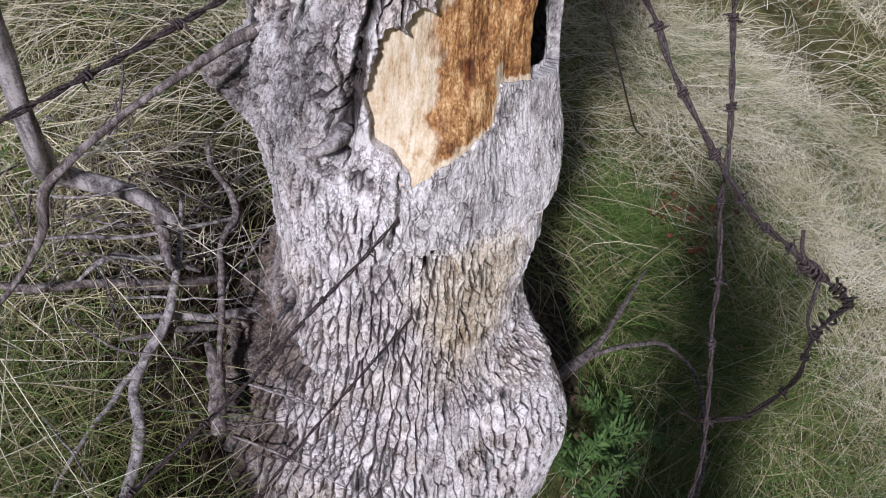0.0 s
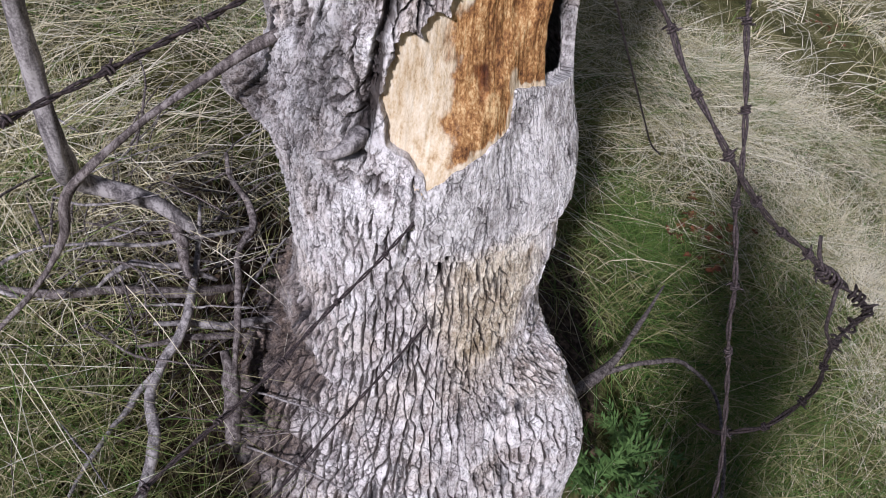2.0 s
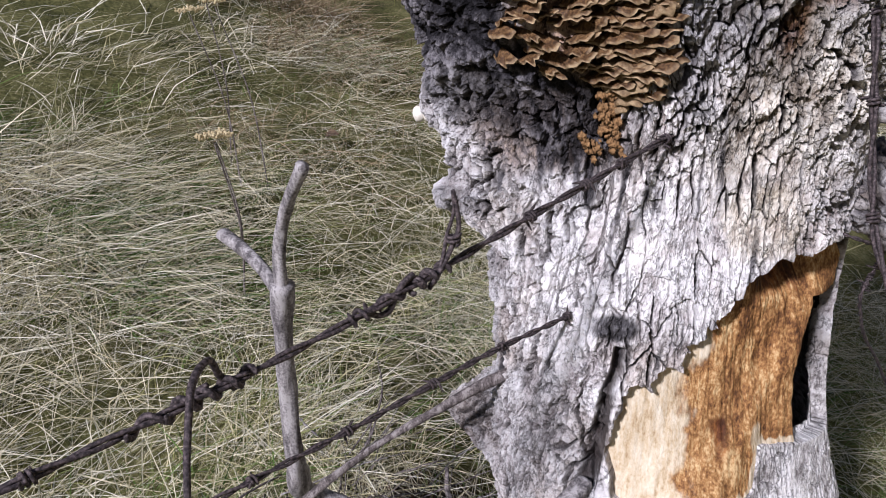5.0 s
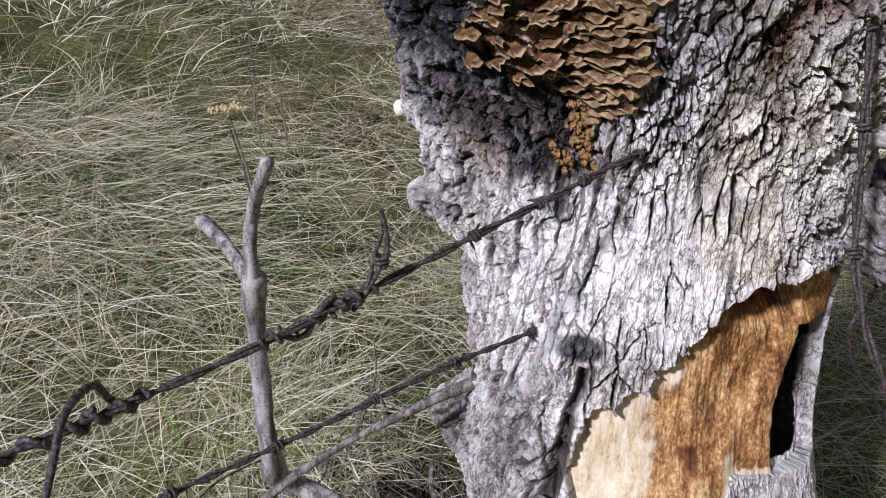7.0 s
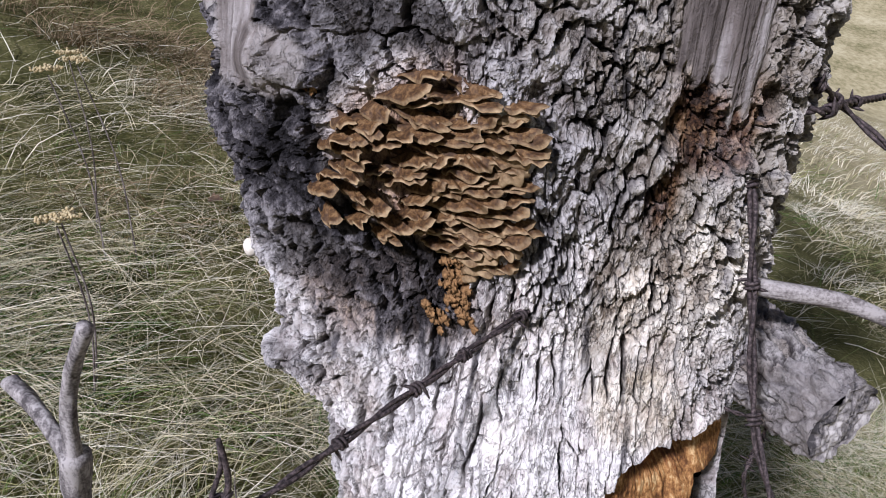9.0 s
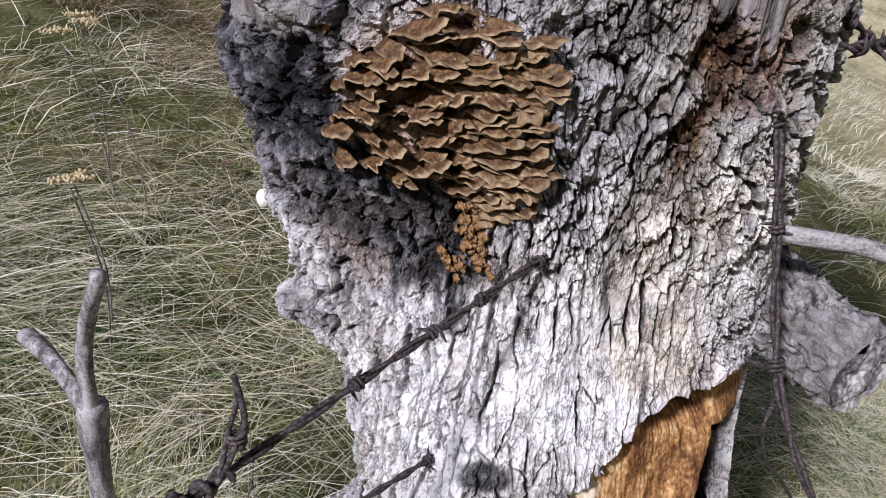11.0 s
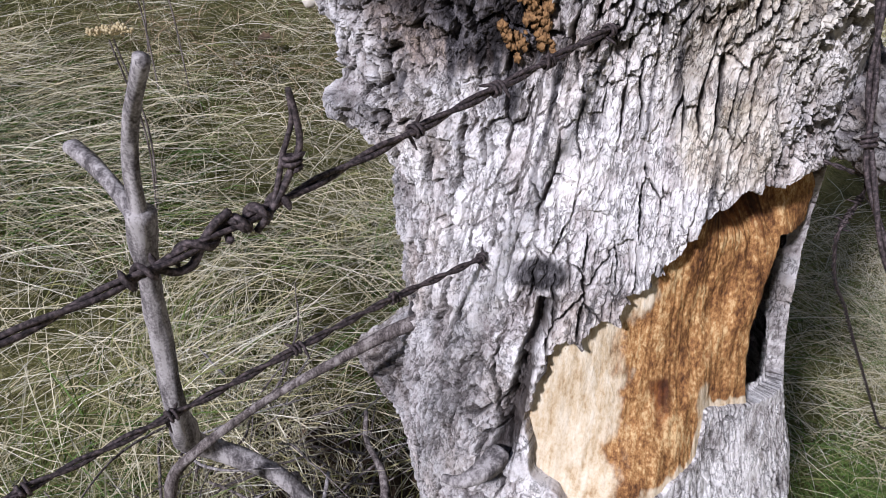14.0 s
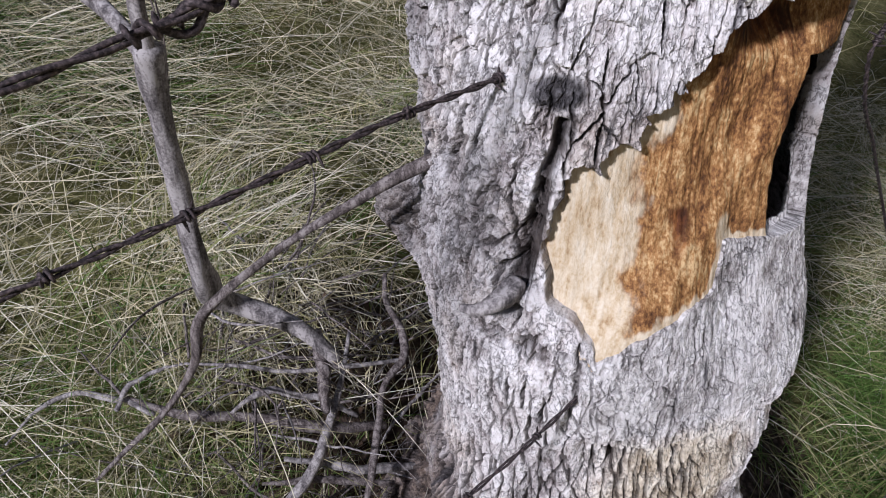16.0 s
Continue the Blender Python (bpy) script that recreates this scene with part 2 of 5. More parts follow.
def smooth_line(xs, ys, x):
    """A smooth line through the given values (cubic Hermite)."""
    xs, ys, x = np.asarray(xs, float), np.asarray(ys, float), np.clip(x, xs[0], xs[-1])
    slope = np.gradient(ys, xs)
    k = np.clip(np.searchsorted(xs, x, side="right") - 1, 0, len(xs) - 2)
    h = xs[k + 1] - xs[k]
    u = (x - xs[k]) / h
    return (ys[k] * (1 + 2 * u) * (1 - u) ** 2 + slope[k] * h * u * (1 - u) ** 2
            + ys[k + 1] * u * u * (3 - 2 * u) + slope[k + 1] * h * u * u * (u - 1))


def trunk_radius(bearing, z):
    """Bearing in degrees, from -250 to 110."""
    rows = np.stack([smooth_line(LEVELS, PROFILE[a], z) for a in BEARINGS])
    bearing = np.asarray(bearing, float)
    xs = np.array(BEARINGS, float)
    k = np.clip(np.searchsorted(xs, bearing, side="right") - 1, 0, len(xs) - 2)
    u = (bearing - xs[k]) / (xs[k + 1] - xs[k])
    w = u * u * (3 - 2 * u) * 0.5 + u * 0.5
    i = np.arange(rows.shape[1])
    r = rows[k, i] * (1 - w) + rows[k + 1, i] * w
    # burl on the flank
    r += 0.048 * np.exp(-(((bearing + 158) / 13.0) ** 2) - ((z - 0.952) / 0.036) ** 2)
    # knob with a hollow, low on the flank
    r += 0.085 * np.exp(-(((bearing + 172) / 14.0) ** 2) - ((z - 0.57) / 0.05) ** 2)
    r += 0.070 * np.exp(-(((bearing + 176) / 16.0) ** 2) - ((z - 1.05) / 0.07) ** 2)
    # root that swells out low on the shaded side
    r += 0.062 * np.exp(-(((bearing + 18) / 18.0) ** 2)) * step(-z, -0.085, -0.035) * step(z, -0.5, -0.05)
    return r


def on_trunk(bearing, z, out=0.0):
    r = float(trunk_radius(np.array([bearing]), np.array([z]))[0]) + out
    a = radians(bearing)
    return Vector((AXIS[0] + r * math.cos(a), AXIS[1] + r * math.sin(a), z))


# ---- tools ----
def lattice(ix, iy, iz, seed=0):
    """A random value from 0 to 1 for each whole-numbered place."""
    h = (ix.astype(np.int64) * 374761393 + iy.astype(np.int64) * 668265263 + iz.astype(np.int64) * 2147483647 + seed * 1274126177) & 0xFFFFFFFF
    h = ((h ^ (h >> 13)) * 1103515245) & 0xFFFFFFFF
    h = ((h ^ (h >> 16)) * 668265263) & 0xFFFFFFFF
    return ((h ^ (h >> 15)) & 0xFFFFFF) / float(0x1000000)


def value_noise(x, y, seed=0):
    ix, iy = np.floor(x), np.floor(y)
    u, v = x - ix, y - iy
    u, v = u * u * (3 - 2 * u), v * v * (3 - 2 * v)
    zero = np.zeros_like(ix)
    a, b = lattice(ix, iy, zero, seed), lattice(ix + 1, iy, zero, seed)
    c, d = lattice(ix, iy + 1, zero, seed), lattice(ix + 1, iy + 1, zero, seed)
    return (a * (1 - u) + b * u) * (1 - v) + (c * (1 - u) + d * u) * v - 0.5


def layered(x, y, seed=0, octaves=4):
    total, gain = 0, 1.0
    for k in range(octaves):
        total = total + gain * value_noise(x * 2.03**k, y * 2.03**k, seed + k)
        gain *= 0.5
    return total


def step(x, low, high):
    u = np.clip((x - low) / (high - low), 0, 1)
    return u * u * (3 - 2 * u)


def inside(px, py, polygon):
    """Signed distance to a closed outline, negative inside."""
    far, odd = np.full(px.shape, 1e9), np.zeros(px.shape, bool)
    for (ax, ay), (bx, by) in zip(polygon, polygon[1:] + polygon[:1]):
        ex, ey = bx - ax, by - ay
        u = np.clip(((px - ax) * ex + (py - ay) * ey) / (ex * ex + ey * ey), 0, 1)
        far = np.minimum(far, np.hypot(px - ax - u * ex, py - ay - u * ey))
        cross = (ay > py) != (by > py)
        odd ^= cross & (px < ax + (py - ay) * ex / (ey if ey else 1e-9))
    return np.where(odd, -far, far)


def solid(name, points, faces, material, layers={}, smooth=True):
    """A mesh from arrays: points n x 3, faces m x 3 or m x 4."""
    mesh = bpy.data.meshes.new(name)
    points, faces = np.asarray(points, np.float32), np.asarray(faces, np.int32)
    count, sides = faces.shape
    mesh.vertices.add(len(points))
    mesh.vertices.foreach_set("co", points.ravel())
    mesh.loops.add(count * sides)
    mesh.loops.foreach_set("vertex_index", faces.ravel())
    mesh.polygons.add(count)
    mesh.polygons.foreach_set("loop_start", np.arange(count, dtype=np.int32) * sides)
    mesh.polygons.foreach_set("use_smooth", np.full(count, smooth))
    for key, values in layers.items():
        mesh.attributes.new(key, "FLOAT", "POINT").data.foreach_set("value", np.asarray(values, np.float32).ravel())
    mesh.update(calc_edges=True)
    mesh.materials.append(material)
    return mesh


def grid_faces(rows, cols, closed=False):
    i, j = np.meshgrid(np.arange(rows - 1), np.arange(cols if closed else cols - 1), indexing="ij")
    k = (j + 1) % cols
    return np.stack([i * cols + j, i * cols + k, (i + 1) * cols + k, (i + 1) * cols + j], -1).reshape(-1, 4)


def put(name, mesh, parent=None, label=""):
    ob = new(name, mesh)
    if parent:
        ob.parent = parent
    return tagged(ob, label)


def part(name, bm, material, parent, label=""):
    mesh = bpy.data.meshes.new(name)
    bm.to_mesh(mesh)
    bm.free()
    mesh.materials.append(material)
    for p in mesh.polygons:
        p.use_smooth = True
    return put(name, mesh, parent, label)


def thing(name, label, category, group="", at=(0, 0, 0)):
    ob = new(name)
    ob.location = at
    ob.empty_display_size = 0.05
    return tagged(ob, label, category, group)


def line_through(points, count):
    """Even points on a smooth line through the given ones."""
    p = np.asarray(points, float)
    if len(p) == 2:
        return p[0] + (p[1] - p[0]) * np.linspace(0, 1, count)[:, None]
    s = np.r_[0, np.cumsum(np.linalg.norm(np.diff(p, axis=0), axis=1))]
    x = np.linspace(0, s[-1], count)
    return np.stack([smooth_line(s, p[:, k], x) for k in range(3)], 1)


def frames_along(p):
    way = np.gradient(p, axis=0)
    way /= np.linalg.norm(way, axis=1)[:, None] + 1e-12
    side = np.zeros_like(p)
    first = np.cross(way[0], (0.13, 0.21, 0.97))
    if np.linalg.norm(first) < 1e-3:
        first = np.cross(way[0], (1, 0, 0))
    side[0] = first / np.linalg.norm(first)
    for k in range(1, len(p)):
        v = side[k - 1] - way[k] * (side[k - 1] @ way[k])
        side[k] = v / (np.linalg.norm(v) + 1e-12)
    return way, side, np.cross(way, side)


def pipe(path, radius, sides=8, rough=0.0, seed=0, knots=()):
    """Points and faces of a rounded stick along a path; rough: how uneven; knots: (share of the length, swelling)."""
    path = np.asarray(path, float)
    n = len(path)
    radius = np.broadcast_to(np.asarray(radius, float), (n,)).copy()
    share = np.linspace(0, 1, n)
    for at, more in knots:
        radius *= 1 + more * np.exp(-(((share - at) * n / 2.2) ** 2) * 0.35)
    way, a, b = frames_along(path)
    turn = np.linspace(0, 2 * np.pi, sides, endpoint=False)
    s = np.r_[0, np.cumsum(np.linalg.norm(np.diff(path, axis=0), axis=1))]
    uneven = 1 + rough * (layered(np.cos(turn)[None] * 1.4 + s[:, None] * 14 + seed * 3.7, np.sin(turn)[None] * 1.4 + s[:, None] * 9, seed, 3))
    r = radius[:, None] * uneven
    ring = path[:, None] + r[..., None] * (np.cos(turn)[None, :, None] * a[:, None] + np.sin(turn)[None, :, None] * b[:, None])
    pts = np.concatenate([ring.reshape(-1, 3), path[:1] - way[:1] * radius[0] * 0.4, path[-1:] + way[-1:] * radius[-1] * 0.4])
    faces = grid_faces(n, sides, True)
    j = np.arange(sides)
    k = (j + 1) % sides
    first, last = n * sides, n * sides + 1
    ends = np.concatenate([np.stack([k, j, np.full(sides, first), np.full(sides, first)], 1),
                           np.stack([(n - 1) * sides + j, (n - 1) * sides + k, np.full(sides, last), np.full(sides, last)], 1)])
    return pts, faces, ends


def stick(name, material, parent, points, radii, count=24, sides=9, rough=0.35, seed=0, knots=(), label="", wobble=0.0):
    p = line_through(points, count)
    if wobble:
        s = np.linspace(0, 6, count)
        p = p + wobble * np.stack([layered(s, s * 0 + seed + k * 5.1, 40 + k, 3) for k in range(3)], 1) * np.sin(np.linspace(0, np.pi, count))[:, None]
    r = np.interp(np.linspace(0, 1, count), np.linspace(0, 1, len(radii)), radii)
    pts, quads, ends = pipe(p, r, sides, rough, seed, knots)
    tris = np.concatenate([quads[:, [0, 1, 2]], quads[:, [0, 2, 3]], ends[:, :3]])
    return put(name, solid(name, pts, tris, material), parent, label)


# ---- ground: a hillside that falls away beyond the tree, with a far slope ----
def ground_height(x, y):
    x, y = np.asarray(x, float), np.asarray(y, float)
    across = np.where(x < -2.5, -2.5 + 3.5 * np.tanh((x + 2.5) / 3.5), np.where(x > 6, 6 + 8 * np.tanh((x - 6) / 8), x))
    d = np.hypot(x, y)
    z = -0.28 - 0.4 * across - 0.06 * np.clip(y - 4, 0, 50)
    z = z + 0.30 * np.clip(d - 55, 0, None) + 0.0006 * np.clip(d - 55, 0, None) ** 2
    z = z + 0.05 * layered(x * 1.6, y * 1.6, 3, 3) + 0.35 * layered(x * 0.11, y * 0.11, 9, 3) * step(d, 4, 20)
    z = z + 0.22 * np.exp(-(((x + 0.55) / 0.6) ** 2) - (((y - 0.1) / 0.8) ** 2))
    # raised litter round the foot of the tree
    z = z + 0.10 * np.exp(-(((x + 0.30) / 0.28) ** 2) - (((y + 0.05) / 0.3) ** 2))
    # a hollow before the roots
    z = z - 0.24 * np.exp(-(((x + 0.14) / 0.17) ** 2) - (((y + 0.36) / 0.22) ** 2))
    return z


def make_ground():
    s = np.linspace(-1, 1, 280)
    line = np.sign(s) * (np.sinh(np.abs(s) * 7.6) / np.sinh(7.6)) * 420
    x, y = np.meshgrid(line, line, indexing="xy")
    z = ground_height(x, y)
    pts = np.stack([x, y, z], -1).reshape(-1, 3)
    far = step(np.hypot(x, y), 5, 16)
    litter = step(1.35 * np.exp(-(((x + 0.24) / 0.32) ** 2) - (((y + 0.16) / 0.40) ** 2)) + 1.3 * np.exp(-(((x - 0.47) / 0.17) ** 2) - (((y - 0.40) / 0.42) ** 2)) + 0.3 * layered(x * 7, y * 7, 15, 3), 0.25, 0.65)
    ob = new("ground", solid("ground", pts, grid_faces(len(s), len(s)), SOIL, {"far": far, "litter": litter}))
    tagged(ob, "sloping rough pasture ground under matted dry grass", "ground", kind="structure")


make_ground()


# ---- the tree ----
PATCH = [(-86.5, 0.576), (-90.7, 0.618), (-99.8, 0.643), (-103.6, 0.695), (-103.8, 0.738), (-102.4, 0.768), (-98.6, 0.775), (-96.6, 0.792), (-89.8, 0.801), (-83.5, 0.792), (-83.7, 0.826), (-75.7, 0.831), (-71.2, 0.867),
         (-64.8, 0.898), (-52.4, 0.921), (-24.0, 0.930), (0.0, 0.920), (3.0, 0.860), (4.0, 0.797), (4.0, 0.728), (4.0, 0.650), (-26.9, 0.665), (-48.6, 0.679), (-54.2, 0.631), (-71.8, 0.619), (-80.8, 0.602)]
SLIT = [(-27.0, 0.640), (-28.5, 0.734), (-27.0, 0.785), (-18.0, 0.850), (7.0, 0.850), (7.0, 0.635)]
PER_DEGREE = radians(1) * 0.165


def flat(outline):
    return [(a * PER_DEGREE, z) for a, z in outline]


def blob(bearing, z, at, wide, high):
    return np.exp(-(((bearing - at[0]) / wide) ** 2) - (((z - at[1]) / high) ** 2))


def bark_thickness(bearing, z):
    """Thick where the old bark still stands, thin where the flat new bark meets the wood."""
    return 0.005 + 0.017 * step(z - 0.70 + (bearing + 60) * -0.0035, -0.03, 0.05)


def terrace(x, steps):
    """Flat treads with short risers, like flakes of bark."""
    y = x * steps
    base = np.floor(y)
    return (base + step(y - base, 0.72, 1.0)) / steps


def plates(x, y, wide, tall, seed):
    """Plates of bark: metres to the nearest joint, how upright that joint runs (0 to 1), a random value and the height within the plate."""
    sx, sy = x / wide, y / tall
    ix, iy = np.floor(sx), np.floor(sy)
    zero = np.zeros_like(ix)
    one, two = np.full(x.shape, 9.0), np.full(x.shape, 9.0)
    ax, ay, bx, by, name = (np.zeros(x.shape) for _ in range(5))
    for dx in (-1, 0, 1):
        for dy in (-1, 0, 1):
            px = ix + dx + 0.12 + 0.76 * lattice(ix + dx, iy + dy, zero, seed)
            py = iy + dy + 0.12 + 0.76 * lattice(ix + dx, iy + dy, zero, seed + 7)
            d = np.hypot(px - sx, py - sy)
            near, second = d < one, (d >= one) & (d < two)
            bx, by = np.where(near, ax, np.where(second, px, bx)), np.where(near, ay, np.where(second, py, by))
            two = np.where(near, one, np.where(second, d, two))
            ax, ay = np.where(near, px, ax), np.where(near, py, ay)
            name = np.where(near, lattice(ix + dx, iy + dy, zero, seed + 13), name)
            one = np.where(near, d, one)
    nx, ny = bx - ax, by - ay
    long = np.hypot(nx, ny) + 1e-9
    nx, ny = nx / long / wide, ny / long / tall
    slope = np.hypot(nx, ny) + 1e-9
    return (two**2 - one**2) / (2 * long) / slope, np.abs(nx) / slope, name, sy - ay


def joint(away, half):
    """1 in a crack of that half width, 0 outside; a very thin crack fades out."""
    return (1 - step(away, 0.55 * half, half + 0.0004)) * step(half, 0.0003, 0.0008)


def bark_relief(bearing, z):
    u, v = np.radians(bearing) * 0.23, z
    wu = u + 0.0042 * layered(u * 105, v * 75, 21, 4) + 0.008 * layered(u * 15, v * 8, 23, 2)
    wv = v + 0.008 * layered(u * 75, v * 50, 22, 4) + 0.012 * layered(u * 12, v * 9, 24, 2)
    rough = 0.5 * layered(u * 10, v * 8, 25, 3)
    chunky = np.clip(step(z + 0.12 * rough, 1.00, 1.07) + step(-bearing, 116, 132) * step(z, 0.50, 0.62) * 0.4 + (0.35 + 0.65 * step(z, 0.85, 0.95)) * step(-bearing + 14 * rough, 136, 150) + blob(bearing, z, (-112, 0.72), 9, 0.11) + blob(bearing, z, (-105, 0.58), 14, 0.05)
                     + blob(bearing, z, (-25, 0.06), 26, 0.07) + 0.8 * blob(bearing, z, (-30, 0.98), 14, 0.07), 0, 1)
    smooth = np.clip(step(bearing + 10 * rough, -92, -80) * step(z, 0.44, 0.47) * (1 - step(z, 0.70, 0.76)), 0, 1)
    knob = blob(bearing, z, (-138, 1.268), 6.0, 0.030)
    bare = np.clip(0.62 * step(knob + 0.3 * rough, 0.35, 0.6) + step(z + 0.13 * rough + 0.02 * layered(u * 150, v * 12, 34, 2), 1.262, 1.275) * step(bearing + 22 * rough, -70, -65) * (1 - step(bearing + 14 * rough, -42, -34)) + step(z, 1.235, 1.262) * step(-bearing, 139, 142) * (1 - step(-bearing, 149, 152)) * 0.95, 0, 1)
    ragged = layered(u * 190, v * 130, 31, 3)
    taper = np.clip(0.50 + 2.1 * layered(u * 26 + 5, v * 19, 41, 2), 0, 1.25)
    taper2 = np.clip(0.45 + 2.0 * layered(u * 44 + 9, v * 24, 42, 2), 0, 1.2)
    fair = step(blob(bearing, z, (-84, 0.945), 30, 0.10) + 0.5 * rough, 0.3, 0.7)
    dense = 1 - step(z + 0.08 * rough, 0.28, 0.46)
    # plates with the grain, closer set towards the foot; upright joints gape, level ones stay thin
    lean = wu + 0.10 * np.maximum(wv - 0.84, 0) * step(wv, 0.84, 0.9) - 0.12 * (wv - 1.0) * step(wv, 1.0, 1.1)
    far_a, up_a, id_a, rise_a = plates(lean, wv, 0.0225, 0.058, 44)
    far_d, up_d, id_d, rise_d = plates(u + 0.34 * (wu - u), v + 0.8 * (wv - v), 0.0150, 0.052, 45)
    far_f, up_f, _, _ = plates(lean + 0.004 * ragged, wv, 0.0110, 0.0165, 46)
    far_s, up_s, id_s, _ = plates(wu, wv, 0.0170, 0.030, 48)
    cu, cv = wu + 0.010 * layered(u * 44, v * 38, 27, 3), wv + 0.010 * layered(u * 40, v * 46, 28, 3)
    far_c, up_c, id_b, rise_b = plates(cu + 0.15 * cv, cv, 0.0210, 0.0340, 2)
    far_g, up_g, id_g, rise_g = plates(0.74 * cu - 0.67 * cv, 0.67 * cu + 0.74 * cv, 0.0190, 0.0400, 4)
    swing = step(bearing + 20 * rough, -108, -92) * step(z + 0.1 * rough, 0.98, 1.04)
    far_c, up_c, id_b, rise_b = (p * (1 - swing) + q * swing for p, q in ((far_c, far_g), (up_c, up_g), (id_b, id_g), (rise_b, rise_g)))
    far_e, _, id_e, _ = plates(cu + 0.15 * cv, cv, 0.0110, 0.0140, 3)
    gape = np.clip(0.46 + 2.3 * layered(u * 30 + 5, v * 24, 41, 3) + 0.7 * blob(bearing, z, (-125, 1.06), 20, 0.06), 0.0, 1.5)
    long_a = joint(far_a, 0.0024 * (0.22 + 0.78 * up_a**2) * gape * (1 - 0.35 * fair))
    long_d = joint(far_d, 0.0022 * (0.14 + 0.86 * up_d**3) * np.clip(0.6 * gape + 0.5, 0.25, 1.2))
    long_crack = long_a * (1 - dense) + np.maximum(long_d, 0.8 * long_a) * dense
    short_crack = joint(far_f, 0.0012 * (0.35 + 0.65 * up_f) * taper2)
    short_crack = np.maximum(short_crack, (1 - dense) * joint(far_d, 0.0016 * (0.3 + 0.7 * up_d**2) * taper))
    short_crack = short_crack * (1 - 0.55 * fair)
    net = joint(far_c, 0.0023 * (0.45 + 0.55 * up_c) * np.clip(gape + 0.22, 0, 1.3))
    net2 = joint(far_e, 0.0015 * taper2)
    cut_p = np.maximum(long_crack, 0.8 * short_crack)
    cut_b = np.maximum(net, 0.75 * net2)
    cut_c = np.maximum(0.9 * joint(far_s, 0.0012 * (0.5 + 0.5 * up_s) * np.clip(taper + 0.15, 0, 1.1)), 0.6 * short_crack)
    id_a = id_a * (1 - dense) + id_d * dense
    rise_a = rise_a * (1 - dense) + 0.35 * rise_d * dense
    # each plate a little higher or lower than the next, its foot proud, its rim rounded off
    flake_a = terrace(layered(wu * 46, wv * 22, 38, 3) * 1.3, 4)
    flake_b = terrace(layered(wu * 30, wv * 36, 39, 4) * 1.4, 5)
    flake_c = terrace(layered(wu * 75, wv * 62, 40, 3) * 1.3, 3)
    rim_a = np.exp(-(far_a * (1 - dense) + far_d * dense) / 0.0016)
    depth_p = -0.0062 * long_crack - 0.0026 * short_crack - 0.0014 * rim_a + 0.0036 * (id_a - 0.5) - 0.0030 * rise_a + 0.0022 * flake_a + 0.0012 * flake_c
    depth_b = -0.0085 * net - 0.0040 * net2 - 0.0020 * np.exp(-far_c / 0.002) + 0.0065 * (id_b - 0.5) - 0.0060 * rise_b + 0.0020 * (id_e - 0.5) + 0.0070 * flake_b + 0.0022 * flake_c + 0.0020 * ragged
    depth_c = -0.0034 * cut_c - 0.0008 * np.exp(-far_s / 0.0015) + 0.0020 * (id_s - 0.5) + 0.0012 * flake_a + 0.0008 * flake_c
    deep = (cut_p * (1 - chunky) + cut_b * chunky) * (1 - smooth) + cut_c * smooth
    out = (depth_p * (1 - chunky) + depth_b * chunky) * (1 - smooth) + depth_c * smooth
    wrinkle = np.abs(layered(wu * 230 + 3, wv * 120, 33, 3)) - 0.2
    fine = 0.0018 * ragged * (1 + chunky) - 0.0030 * wrinkle + 0.0065 * layered(u * 34, v * 26, 43, 3) * (0.25 + 1.0 * chunky)
    out = out + fine * (1 - 0.45 * smooth)
    stripes = 0.7 * layered(wu * 95, wv * 7, 47, 3) + 0.5 * layered(u * 260, v * 11, 50, 3)
    out = out * (1 - bare) + bare * (-0.006 + 0.005 * stripes * (1 - step(knob, 0.2, 0.4))) + 0.026 * knob
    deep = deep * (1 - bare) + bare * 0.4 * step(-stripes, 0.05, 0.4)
    pale = np.clip(0.5 + (id_a - 0.5) * 0.5 * (1 - chunky) + (id_b - 0.5) * 0.6 * chunky + 0.9 * flake_b * chunky + 0.4 * flake_a + 0.5 * flake_c + 0.5 * layered(u * 8, v * 7, 45, 3) - 0.7 * wrinkle + 0.9 * ragged * chunky + 0.40 * fair - 0.2 * dense, 0, 1)
    # open cracks, holes and the lip below the bare patch
    sway = 1.3 * layered(z * 40, z * 0 + 2.2, 51, 2)
    low = np.clip(0.79 - z, 0, 0.14)
    crack = np.exp(-(((bearing + 104.3 + 20 * low + sway) / (1.5 + 9 * low)) ** 4)) * step(z, 0.64, 0.66) * (1 - step(z, 0.825, 0.832))
    notch = np.exp(-(((bearing + 76.2 - 18 * (z - 0.42) + sway) / 1.3) ** 4)) * step(z, 0.365, 0.38) * (1 - step(z, 0.445, 0.450))
    holes = blob(bearing, z, (-138.5, 0.555), 1.7, 0.011) + blob(bearing, z, (-109, 0.622), 2.6, 0.010) + blob(bearing, z, (-103, 0.585), 2.2, 0.008) + blob(bearing, z, (-157, 0.985), 1.6, 0.016)
    pits = 0.02 * crack + 0.024 * notch + 0.022 * np.clip(holes, 0, 1)
    out = out - pits
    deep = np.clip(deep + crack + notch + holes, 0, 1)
    lip = 0.5 * (1 + np.tanh((z - 0.425 + 0.006 * layered(bearing * 0.2, z * 30, 57, 3)) / 0.006))
    out = out + 0.015 * (lip - 1) * step(bearing, -90, -84) * (1 - step(bearing, 8, 22)) * step(z, 0.30, 0.40)
    # stains
    ragged2 = 0.5 * layered(u * 16, v * 14, 61, 4)
    streak = layered(u * 75, v * 11, 64, 3)
    black = np.clip(step(-bearing + 26 * ragged2, 123, 131) * step(z + 0.10 * ragged2, 1.10, 1.14), 0, 1)
